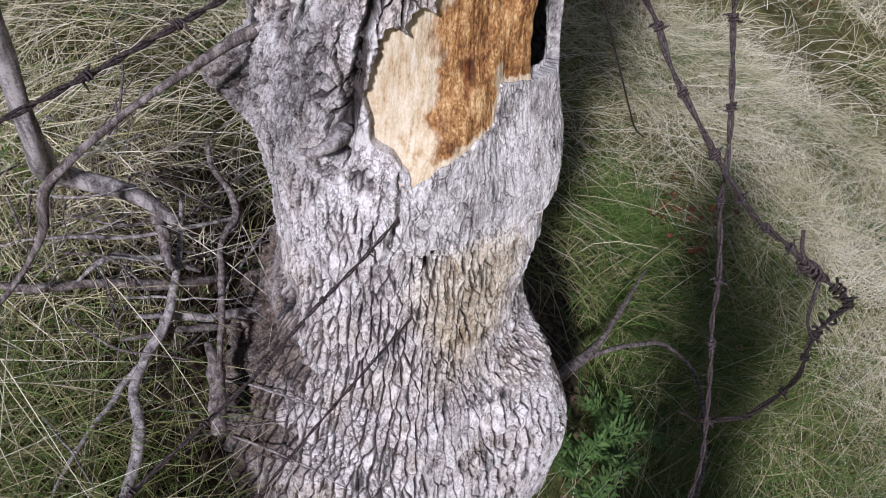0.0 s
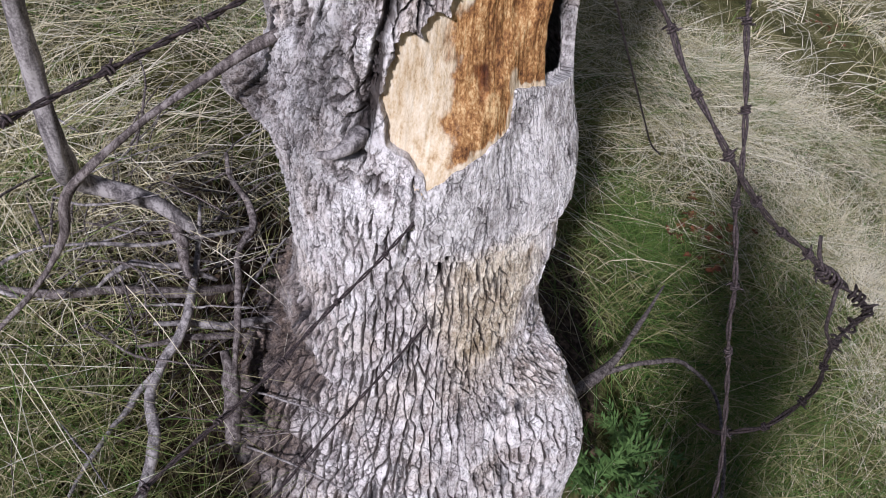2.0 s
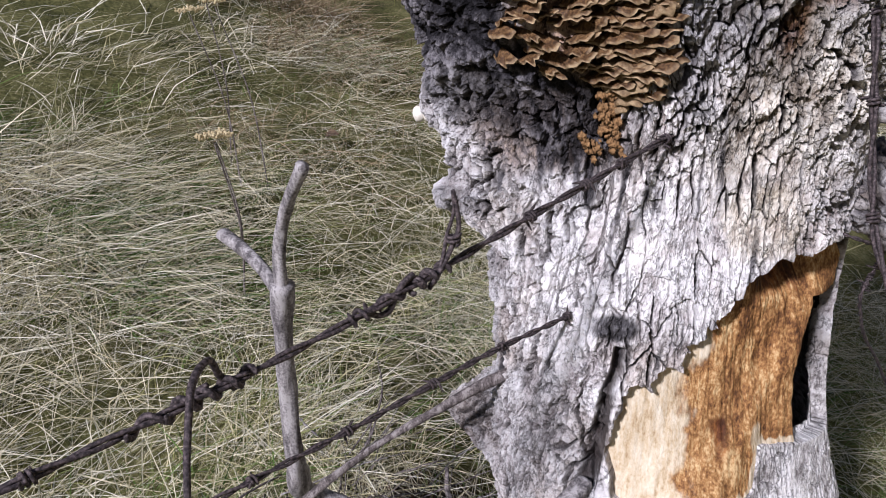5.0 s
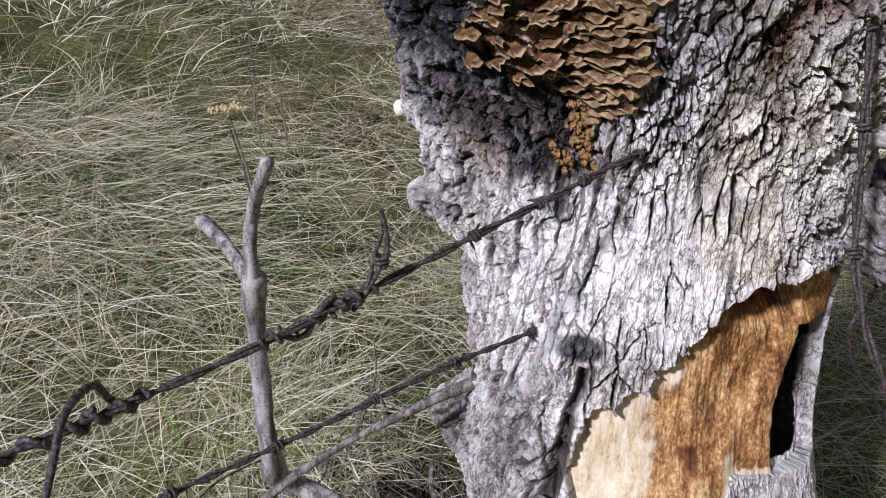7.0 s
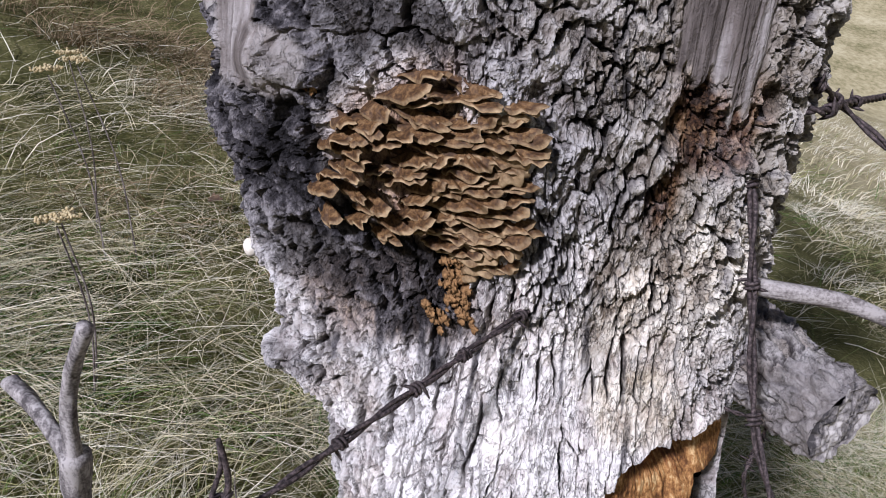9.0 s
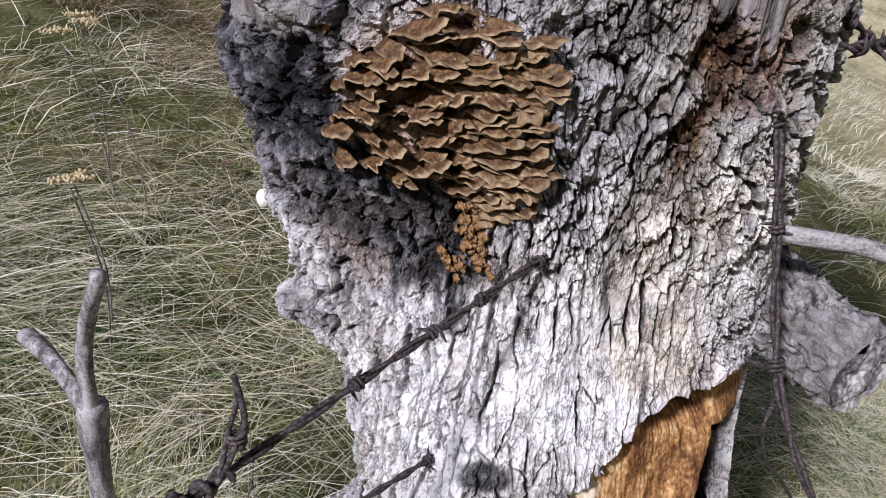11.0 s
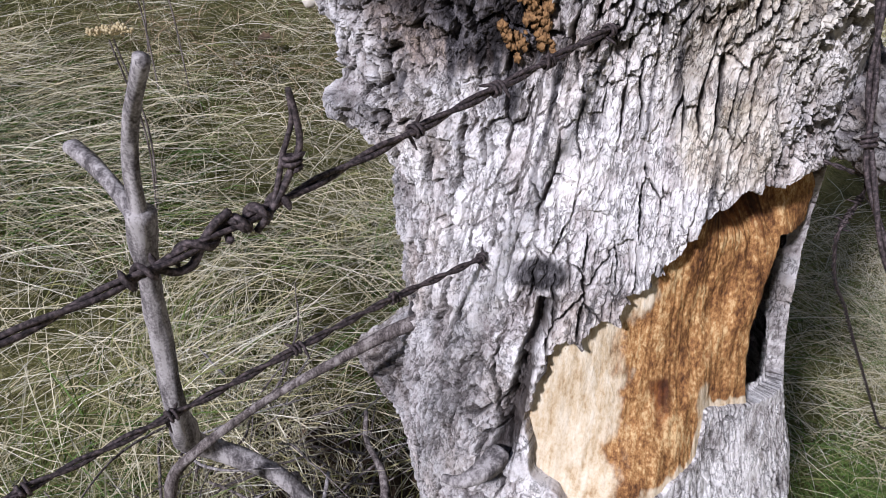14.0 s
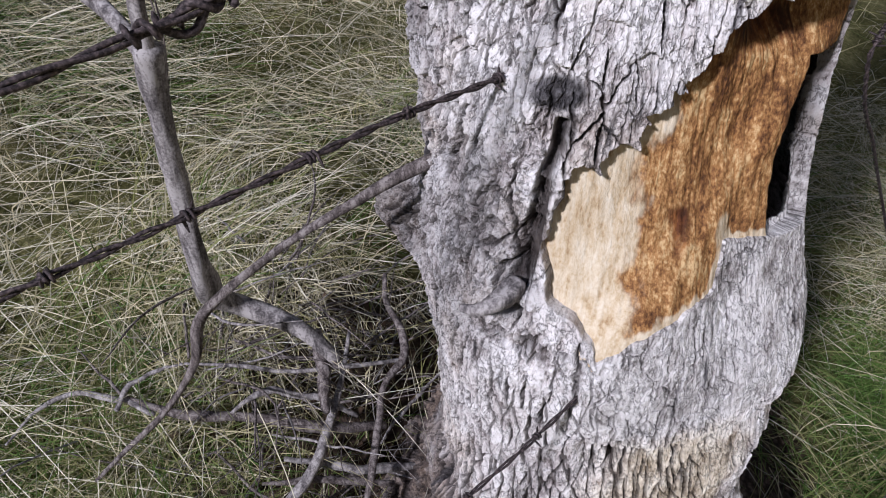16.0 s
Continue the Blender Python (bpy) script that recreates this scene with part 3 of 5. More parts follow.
    # weather-darkened flank and top
    black = np.maximum(black, 0.32 * step(-bearing + 60 * ragged2, 122, 150) * step(z, 0.86, 0.95))
    black = np.maximum(black, 0.55 * step(z + 0.30 * ragged2, 1.04, 1.14))
    black = np.maximum(black, 0.30 * step(bearing + 50 * ragged2, -46, -20) * step(z, 0.92, 0.97))
    black = np.maximum(black, 0.95 * step(blob(bearing, z, (-130, 1.085), 16, 0.07) + 1.1 * streak, 0.35, 0.75))
    black = np.maximum(black, 0.82 * step(blob(bearing, z, (-128, 1.13), 22, 0.055) + 0.9 * ragged2 + 0.7 * streak, 0.40, 0.78))
    black = np.maximum(black, 0.6 * step(blob(bearing, z, (-127, 1.10), 9, 0.05) + 0.6 * ragged2 + 0.9 * streak, 0.45, 0.9))
    black = np.maximum(black, 0.55 * step(blob(bearing, z, (-92, 1.25), 8, 0.06) + 0.8 * ragged2, 0.35, 0.75))
    black = np.maximum(black, 0.92 * step(blob(bearing, z, (-106, 0.852), 8, 0.020) + 0.45 * ragged2, 0.30, 0.62))
    black = np.maximum(black, 0.34 * step(blob(bearing, z, (-125, 0.66), 26, 0.20) + 0.5 * ragged2, 0.35, 0.7))
    black = np.maximum(black, 0.6 * step(blob(bearing, z, (-152, 0.958), 12, 0.03) + 0.5 * ragged2, 0.4, 0.8))
    black = np.maximum(black, 0.5 * step(-bearing + 22 * ragged2, 136, 156) * (1 - step(z, 0.9, 0.95)))
    black = np.maximum(black, 0.55 * step(step(bearing + 30 * ragged2, -72, -48) * step(z + 0.1 * ragged2, 0.98, 1.05) + 1.2 * streak, 0.75, 1.25))
    black = np.maximum(black, 0.9 * step(-bearing + 30 * ragged2 + 60 * (z - 1.10), 122, 136) * step(z + 0.14 * ragged2, 1.02, 1.10))
    ochre = np.clip(0.7 * step(bearing + 40 * ragged2, -98, -66) * step(z + 0.1 * ragged2, 0.99, 1.07) + step(blob(bearing, z, (-52, 0.29), 30, 0.20) + 0.6 * ragged2, 0.10, 0.80) + 0.6 * step(blob(bearing, z, (-60, 0.97), 20, 0.05) + 0.6 * ragged2, 0.4, 0.8), 0, 1) * 0.8
    rust = np.clip(step(blob(bearing, z, (-52, 1.235), 21, 0.055) + 0.9 * ragged2, 0.32, 0.66) + step(blob(bearing, z, (-63, 1.17), 9, 0.05) + 1.1 * ragged2, 0.45, 0.8), 0, 1) * (1 - bare)
    rust = np.maximum(rust, 0.8 * step(blob(bearing, z, (-117, 1.195), 19, 0.10) + 0.5 * ragged2, 0.4, 0.8))
    rust = np.maximum(rust, 0.6 * step(blob(bearing, z, (-131, 1.055), 20, 0.05) + 1.0 * ragged2, 0.42, 0.85))
    foot = step(-bearing + 40 * ragged2, 112, 130) * (1 - step(z + 0.15 * ragged2, 0.12, 0.30))
    rust = np.maximum(rust, 0.7 * step(blob(bearing, z, (-119, 1.075), 5, 0.03) + 1.0 * ragged2, 0.5, 0.8))
    rust = np.maximum(rust, 0.55 * step(blob(bearing, z, (-142, 1.04), 10, 0.05) + 1.2 * ragged2, 0.55, 0.95))
    out = out - 0.010 * rust + 0.035 * foot * layered(u * 30, v * 26, 65, 4)
    rust = np.maximum(rust, 0.6 * foot)
    black = np.maximum(black, 0.62 * foot)
    layers = {"furrow_shade": deep * (1 - 0.05 * smooth), "black": black * (1 - bare) * (1 - step(blob(bearing, z, (-117, 1.195), 19, 0.10), 0.40, 0.62)), "ochre": ochre * (1 - smooth), "rust": rust, "smooth": 0.8 * smooth, "bare": bare, "pale": pale, "chunk": chunky * (1 - smooth)}
    return out, layers


def make_trunk(tree):
    bearing = np.concatenate([np.linspace(-186, -168, 40, endpoint=False), np.linspace(-168, 6, 700, endpoint=False), np.linspace(6, 174, 70, endpoint=False)])
    z = np.concatenate([np.linspace(-0.75, -0.30, 60, endpoint=False), np.linspace(-0.30, -0.12, 90, endpoint=False), np.linspace(-0.12, 1.33, 1040), np.linspace(1.335, 3.4, 80)])
    zz, bb = np.meshgrid(z, bearing, indexing="ij")
    shape = zz.shape
    b, h = np.where(bb > 110, bb - 360, bb).ravel(), zz.ravel()
    r = trunk_radius(b, h)
    # buttress roots at the foot
    foot = 1 - step(h, -0.15, 0.12)
    r = r + foot * 0.022 * np.cos(np.radians(b) * 5 + 0.6)
    out, layers = bark_relief(b, h)
    gap = inside(b * PER_DEGREE, h, flat(PATCH)) + 0.021 * layered(b * 0.17, h * 40, 71, 3) * (0.32 + 0.68 * step(h, 0.68, 0.78)) * (1 - 0.85 * step(b, -44, -30)) + 0.006 * layered(b * 0.40, h * 110, 72, 3) * (0.22 + 0.78 * step(h, 0.70, 0.76)) * (1 - 0.9 * step(b, -44, -30))
    r = r * (1 - 0.35 * step(h, 1.7, 3.4))
    out = out * (0.35 + 0.65 * step(np.abs(gap), 0.0, 0.01)) - (bark_thickness(b, h) + 0.014) * step(-gap, 0.0, 0.0035)
    a = np.radians(b)
    pts = np.stack([AXIS[0] + r * np.cos(a), AXIS[1] + r * np.sin(a), h], -1)
    # the relief stands square to the form
    form = pts.reshape(*shape, 3)
    outward = np.cross(np.roll(form, -3, 1) - np.roll(form, 3, 1), np.gradient(form, axis=0))
    outward /= np.linalg.norm(outward, axis=2)[..., None]
    pts = pts + out[:, None] * outward.reshape(-1, 3)
    faces = grid_faces(*shape, True)
    faces = faces[~(gap[faces] < -0.010).all(1)]
    # The torn rim of the bark takes the same painted dark colour.
    layers["furrow_shade"] = np.maximum(layers["furrow_shade"], 0.8 * step(-gap, -0.001, 0.003) * step(h, 0.70, 0.74))
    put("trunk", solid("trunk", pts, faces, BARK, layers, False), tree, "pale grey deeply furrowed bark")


def make_heartwood_patch(tree):
    bearing, z = np.linspace(-108, 9, 330), np.linspace(0.545, 0.945, 300)
    zz, bb = np.meshgrid(z, bearing, indexing="ij")
    b, h = bb.ravel(), zz.ravel()
    r = trunk_radius(b, h) - bark_thickness(b, h)
    u = b * PER_DEGREE
    grain_lines = layered(u * 330, h * 14, 81, 3)
    r = r + 0.0014 * grain_lines + 0.003 * layered(u * 40, h * 16, 83, 3)
    rotten = step(b + 30 * layered(u * 40, h * 26, 85, 4) * 0.5, -94, -68)
    rotten = rotten * (1 - 0.9 * blob(b, h, (-50, 0.695), 4.5, 0.018)) * (1 - 0.1 * step(-h + 0.012 * layered(u * 60, h * 50, 86, 3), -0.650, -0.605) * step(-b, 62, 76))
    rotten = rotten * (1 - 0.1 * step(-h + 0.012 * layered(u * 60, h * 50, 88, 3), -0.660, -0.610) * step(-b, 54, 68))
    fringe = step(inside(u, h, flat(PATCH)) + 0.010 * layered(u * 160, h * 60, 92, 3), -0.014, -0.001) * (1 - step(h, 0.68, 0.72))
    rotten = rotten * (1 - 0.85 * fringe)
    r = r - 0.004 * rotten * (0.6 + layered(u * 70, h * 45, 87, 3))
    slit = inside(u, h, flat(SLIT)) + 0.002 * layered(b * 0.6, h * 60, 89, 2)
    r = r - 0.012 * step(-slit, -0.004, 0.004)
    r = r - 0.03 * blob(b, h, (-34, 0.90), 16, 0.03)
    a = np.radians(b)
    pts = np.stack([AXIS[0] + r * np.cos(a), AXIS[1] + r * np.sin(a), h], -1)
    gap = inside(u, h, flat(PATCH))
    faces = grid_faces(*zz.shape)
    faces = faces[(gap[faces] < 0.008).any(1) & ~(slit[faces] < 0.0).all(1)]
    put("exposed_wood", solid("exposed_wood", pts, faces, HEARTWOOD, {"rot": rotten, "deep": np.clip(step(blob(b, h, (-66, 0.70), 7, 0.045) + 0.9 * layered(u * 40, h * 22, 91, 3), 0.35, 0.8) + step(blob(b, h, (-40, 0.89), 22, 0.03) + 0.5 * grain_lines, 0.3, 0.8), 0, 1)}), tree, "bare wood, cream where fresh and orange-brown where rotten")


def make_cut_stump(tree):
    """The sawn-off side branch with its mottled end."""
    start, end = np.array((0.26, 0.055, 0.978)), np.array((0.376, -0.062, 0.954))
    path = start + (end - start) * np.linspace(0, 1, 60)[:, None]
    pts, quads, _ = pipe(path, np.linspace(0.052, 0.041, 60), 140, 0.22, 5)
    along = np.r_[np.repeat(np.linspace(0, 0.165, 60), 140), 0, 0.165]
    round_ = np.r_[np.tile(np.linspace(0, 0.32, 140, endpoint=False), 60), 0, 0]
    wu, wv = round_ + 0.006 * layered(round_ * 70, along * 80, 98, 3), along + 0.006 * layered(round_ * 80, along * 60, 96, 3)
    away, _, name, _ = plates(wu, wv, 0.018, 0.026, 12)
    gap = joint(away, 0.0020)
    flakes = terrace(layered(wu * 60, wv * 55, 94, 3) * 1.4, 4)
    middle = np.r_[np.repeat(path, 140, 0), path[:1], path[-1:]]
    outward = (pts - middle) / (np.linalg.norm(pts - middle, axis=1)[:, None] + 1e-9)
    pts = pts + outward * ((-0.006 * gap + 0.006 * (name - 0.5) + 0.006 * flakes + 0.004 * layered(wu * 160, wv * 160, 93, 3)) * (1 - step(along, 0.150, 0.163)))[:, None]
    tris = np.concatenate([quads[:, [0, 1, 2]], quads[:, [0, 2, 3]]])
    low = np.zeros(len(pts))
    bald = step(along + 0.03 * layered(round_ * 20, along * 20, 92, 3), 0.105, 0.125)
    layers = {"furrow_shade": gap * (1 - 0.6 * bald), "black": low + 0.50 + 0.25 * name, "ochre": low + 0.15, "rust": 0.5 * step(layered(round_ * 25, along * 25, 91, 3), 0.05, 0.3) * (1 - bald), "smooth": low + 0.5 * bald, "bare": 0.5 * bald, "pale": np.clip(0.3 + 0.6 * name, 0, 1), "chunk": low + 1}
    stump = put("branch_stump", solid("branch_stump", pts, tris, BARK, layers), tree, "stub of a sawn-off side branch")
    way, a, b = (np.array(v) for v in frames_along(path))
    rings = []
    for share in np.linspace(1.0, 0.0, 26):
        turn = np.linspace(0, 2 * np.pi, 90, endpoint=False)
        rad = 0.044 * share * (1 + 0.10 * layered(np.cos(turn) * 2, np.sin(turn) * 2, 95, 2))
        bulge = 0.004 * (1 - share) + 0.011 * layered(np.cos(turn) * share * 3, np.sin(turn) * share * 3, 97, 5) - 0.005 * np.exp(-((np.hypot(share * np.cos(turn) - 0.2, share * np.sin(turn) - 0.1) / 0.22) ** 2))
        rings.append(end + way[-1] * bulge[:, None] + rad[:, None] * (np.cos(turn)[:, None] * a[-1] + np.sin(turn)[:, None] * b[-1]))
    put("cut_end", solid("cut_end", np.concatenate(rings), grid_faces(26, 90, True), CUT_WOOD), stump, "mottled grey weathered cut face")


def make_unseen_limb(tree, points, radius, seed):
    """A heavy limb added high in the tree, out of sight, to shade the slope."""
    n = 40
    pts, quads, ends = pipe(line_through(points, n), np.linspace(radius, radius * 0.3, n), 20, 0.3, seed)
    low = np.zeros(len(pts))
    layers = {"furrow_shade": low, "black": low, "ochre": low, "rust": low, "smooth": low, "bare": low, "pale": low + 0.5, "chunk": low}
    put("limb", solid("limb", pts, np.concatenate([quads[:, [0, 1, 2]], quads[:, [0, 2, 3]], ends[:, :3]]), BARK, layers), tree)


def make_tree():
    tree = thing("oak_tree", "old pale-barked oak with a torn patch of bare wood", "tree", at=(0, 0, 0))
    make_trunk(tree)
    make_heartwood_patch(tree)
    make_cut_stump(tree)
    stick("branch", LEVEL_WOOD, tree, [(0.20, -0.03, 1.08), (0.285, -0.060, 1.075), (0.345, -0.047, 1.068), (0.46, -0.02, 1.022), (0.66, 0.05, 0.93)], (0.009, 0.0072, 0.0062, 0.0058, 0.004), 30, 10, 0.3, 3, [(0.3, 0.2)], "bare grey side branch")
    stub = stick("limb_stub", GREY_WOOD, tree, [(-0.10, -0.09, 1.20), (-0.186, -0.125, 1.215), (-0.180, -0.140, 1.256), (-0.188, -0.146, 1.29), (-0.199, -0.152, 1.335), (-0.22, -0.15, 1.45), (-0.25, -0.12, 1.62)], (0.02, 0.016, 0.0135, 0.0115, 0.0105, 0.010, 0.008), 44, 20, 0.4, 8, (), "broken bare grey limb")
    stick("prong", GREY_WOOD, stub, [(-0.172, -0.138, 1.250), (-0.170, -0.141, 1.29), (-0.168, -0.141, 1.335), (-0.165, -0.13, 1.46)], (0.013, 0.0125, 0.012, 0.010), 24, 18, 0.4, 18)
    make_unseen_limb(tree, [(0.15, 0.05, 1.75), (0.45, 0.10, 2.2), (0.95, 0.15, 2.9), (1.5, 0.1, 3.8)], 0.15, 5)
    make_unseen_limb(tree, [(0.10, 0.0, 3.2), (-0.1, 0.1, 3.9), (-0.5, 0.2, 4.9)], 0.14, 6)
    make_unseen_limb(tree, [(0.15, 0.0, 3.1), (0.5, 0.0, 4.0), (0.7, 0.2, 5.2)], 0.12, 7)
    stick("branch", DARK_WOOD, tree, [(-0.02, -0.10, 0.735), (-0.095, -0.144, 0.710), (-0.19, -0.188, 0.648), (-0.293, -0.236, 0.568), (-0.338, -0.258, 0.524), (-0.375, -0.275, 0.478), (-0.392, -0.283, 0.41), (-0.425, -0.300, 0.345), (-0.455, -0.325, 0.30), (-0.505, -0.37, 0.245), (-0.535, -0.41, 0.21)],
          (0.011, 0.0078, 0.0058, 0.0048, 0.0056, 0.0058, 0.0048, 0.004, 0.003), 60, 10, 0.35, 11, [(0.52, 0.25), (0.62, 0.35)], "thin crooked dead branch")
    stick("twig_stub", GREY_WOOD, tree, [(0.045, -0.235, 0.648), (0.034, -0.262, 0.645), (0.016, -0.274, 0.638), (-0.002, -0.272, 0.634)], (0.014, 0.012, 0.008, 0.005), 22, 14, 0.5, 15, (), "broken dark twig stub")
    return tree


make_tree()


def make_shade_stub():
    """An added dead stub of a tree, unseen behind the eye, put there to shade the green hollow beyond the oak."""
    shade_stub = thing("dead_tree", "added grey tree stub, unseen, placed to cast shade", "tree", at=(0.52, -1.72, -0.49))
    stick("trunk", GREY_WOOD, shade_stub, [(0.0, 0.0, -0.15), (0.01, 0.0, 0.5), (-0.01, 0.02, 1.2), (0.02, 0.0, 1.9), (0.03, 0.01, 2.35)], (0.27, 0.20, 0.18, 0.18, 0.13), 60, 28, 0.35, 61, (), "grey trunk of the added shade-casting stub")
    stick("limb", GREY_WOOD, shade_stub, [(0.12, 0.0, 1.5), (0.30, 0.02, 1.75), (0.42, 0.0, 2.1)], (0.09, 0.07, 0.03), 26, 16, 0.35, 62, ())


make_shade_stub()


# ---- fungi on the bark ----
def bracket(width, reach, seed, thick=0.005):
    """A wavy shelf: half a ruffled disc with a rolled rim, rooted at the origin along x, growing out along -y."""
    n, m = 46, 7
    turn = np.linspace(0, np.pi, n)
    along = turn * width * 90
    ruffle = 1 + 0.22 * layered(turn * 2.2, turn * 0 + seed * 1.7, 101, 2) + 0.16 * layered(along * 0.55, turn * 0 + seed * 3.1, 104, 1)
    wave = 0.0085 * layered(along * 0.62, turn * 0 + seed * 2.3, 103, 1) + 0.35 * reach * layered(turn * 2.0, turn * 0 + seed * 0.7, 106, 2)
    rings = []
    for top in (1, 0):
        for k in range(m):
            s = k / (m - 1) if top else 1 - k / (m - 1)
            r = s ** 0.8
            lift = wave * s**1.3 - 0.14 * reach * s + 0.0008 * np.exp(-(((s - 0.86) / 0.12) ** 2)) + (thick * 0.6 if top else -thick * 0.4) * np.sqrt(max(0.0, 1.02 - s**6))
            rings.append(np.stack([-np.cos(turn) * width / 2 * r * ruffle * 0.95, -np.sin(turn) ** 0.55 * reach * r * ruffle, lift + 0 * turn], 1))
    pts = np.concatenate(rings)
    share = np.concatenate([np.full(n, (k / (m - 1) if top else 1 - k / (m - 1))) for top in (1, 0) for k in range(m)])
    return pts, grid_faces(2 * m, n), step(share + 0.08 * layered(pts[:, 0] * 90, pts[:, 1] * 90 + seed, 105, 2), 0.86, 1.0)


def make_fungi():
    cluster = thing("bracket_fungus", "tiered cluster of wavy brown bracket fungi on the bark", "fungus", at=(0, 0, 0))
    outline = flat([(-136, 1.130), (-135, 1.185), (-131, 1.218), (-126, 1.246), (-119, 1.264), (-108, 1.262), (-101, 1.246), (-100, 1.205), (-102.5, 1.165), (-105, 1.140), (-111, 1.112), (-118, 1.108), (-123, 1.124)])
    rng = random.Random(4)
    z, count = 1.100, 0
    while z < 1.295:
        b = -141 + rng.uniform(0, 5)
        while b < -95:
            width = rng.uniform(0.030, 0.085)
            at = b + rng.uniform(-1, 1)
            zz = z + rng.uniform(-0.005, 0.005)
            if inside(np.array([at * PER_DEGREE]), np.array([zz]), outline)[0] < 0.004:
                reach = rng.uniform(0.009, 0.015)
                if rng.random() < 0.08:
                    width, reach = width * 1.35, reach * 1.5
                pts, faces, rim = bracket(width, reach, count, rng.uniform(0.0022, 0.0036))
                ob = put("bracket", solid("bracket", pts, faces, FUNGUS, {"rim": rim}), cluster)
                ob.matrix_basis = Matrix.Translation(on_trunk(at, zz, -0.007)) @ pose(0, 0, 0, rng.uniform(16, 50), rng.uniform(-13, 13), at + 90)
                count += 1
            b += math.degrees(width / 0.24) * rng.uniform(0.42, 0.66)
        z += rng.uniform(0.0060, 0.0084)
    # fat fused shelves at the lower corner and along the far edge
    for at, zz, width, reach, thick, tip in ((-113, 1.116, 0.060, 0.018, 0.008, 18), (-115, 1.102, 0.045, 0.014, 0.009, 28), (-108, 1.128, 0.060, 0.018, 0.007, 10), (-117, 1.092, 0.030, 0.010, 0.008, 34), (-103, 1.196, 0.050, 0.016, 0.012, 40), (-102.5, 1.212, 0.045, 0.014, 0.012, 46), (-104, 1.146, 0.045, 0.016, 0.007, 8), (-110, 1.140, 0.080, 0.019, 0.005, 8), (-103, 1.238, 0.045, 0.011, 0.009, 40)):
        pts, faces, rim = bracket(width, reach, count, thick)
        ob = put("bracket", solid("bracket", pts, faces, FUNGUS, {"rim": np.clip(rim + 0.35, 0, 1)}), cluster, "thick tan fused bracket")
        ob.matrix_basis = Matrix.Translation(on_trunk(at, zz, -0.009)) @ pose(0, 0, 0, tip, rng.uniform(-10, 10), at + 90)
        count += 1
    # crust below and beside the shelves
    crust = thing("lichen_crust", "orange lichen crust scattered on dark bark below the brackets", "lichen")
    for k in range(90):
        at, zz = (rng.gauss(-117.5, 2.0), rng.gauss(1.076, 0.018)) if k < 70 else (rng.gauss(-123.5, 1.0), rng.gauss(1.048, 0.006)) if k < 84 else (rng.gauss(-133.5, 0.6), rng.gauss(1.25, 0.004))
        bm = bmesh.new()
        bmesh.ops.create_icosphere(bm, subdivisions=3, radius=rng.uniform(0.0016, 0.0050))
        for v in bm.verts:
            v.co *= 1 + 0.9 * noise.noise(v.co * 300 + Vector((k, 0, 0))) + 0.7 * noise.noise(v.co * 900 + Vector((0, k, 0)))
            v.co.y *= 0.35
        ob = part("lichen_lobe", bm, LICHEN, crust)
        ob.matrix_basis = Matrix.Translation(on_trunk(at, zz, -0.002)) @ pose(0, 0, 0, 0, 0, at + 90)
    cap = thing("white_mushroom", "small white rounded mushroom on the side of the trunk", "mushroom")
    bm = bmesh.new()
    bmesh.ops.create_uvsphere(bm, u_segments=20, v_segments=14, radius=0.0095)
    for v in bm.verts:
        v.co = Vector((v.co.x * 0.95, v.co.y * 0.9, v.co.z * 1.15)) * (1 + 0.25 * noise.noise(v.co * 90))
    part("cap", bm, WHITE_CAP, cap)
    cap.children[0].matrix_basis = Matrix.Translation((-0.246, -0.055, 1.036))
    stick("stalk", WHITE_CAP, cap, [(-0.18, -0.035, 1.032), (-0.238, -0.052, 1.034)], (0.008, 0.008), 6, 8, 0.1)


make_fungi()


# ---- fence wire ----
def strands(parent, points, gauge=0.00165, pitch=0.042, count=None, phase=0.0, twist=True):
    length = float(np.linalg.norm(np.diff(np.asarray(points, float), axis=0), axis=1).sum())
    count = count or max(12, int(length / 0.0045))
    p = line_through(points, count)
    way, a, b = frames_along(p)
    s = np.r_[0, np.cumsum(np.linalg.norm(np.diff(p, axis=0), axis=1))]
    for k in range(2):
        turn = (s / pitch * 2 * np.pi + phase + k * np.pi)[:, None]
        q = p + gauge * 1.02 * (np.cos(turn) * a + np.sin(turn) * b) if twist else p + gauge * (2 * k - 1) * a
        pts, quads, ends = pipe(q, gauge, 6)
        put("strand", solid("strand", pts, np.concatenate([quads[:, [0, 1, 2]], quads[:, [0, 2, 3]], ends[:, :3]]), RUST), parent)
    return p, way, a, b, s


def coil(parent, at, way, a, b, radius, turns, long, gauge=0.0013, name="barb", tail=0.011, seed=0):
    n = int(turns * 14) + 8
    u = np.linspace(0, 1, n)
    turn = (u * turns * 2 * np.pi + seed)[:, None]
    q = at + (u[:, None] - 0.5) * long * way + radius * (np.cos(turn) * a + np.sin(turn) * b)
    if tail:
        out0 = -np.sin(turn[0]) * a + np.cos(turn[0]) * b
        out1 = -np.sin(turn[-1]) * a + np.cos(turn[-1]) * b
        q = np.concatenate([[q[0] - out0 * tail], [q[0] - out0 * tail * 0.5], q, [q[-1] + out1 * tail * 0.5], [q[-1] + out1 * tail]])
    pts, quads, ends = pipe(q, np.r_[gauge * 0.35, np.full(len(q) - 2, gauge), gauge * 0.35] if tail else gauge, 5)
    put(name, solid(name, pts, np.concatenate([quads[:, [0, 1, 2]], quads[:, [0, 2, 3]], ends[:, :3]]), RUST), parent)


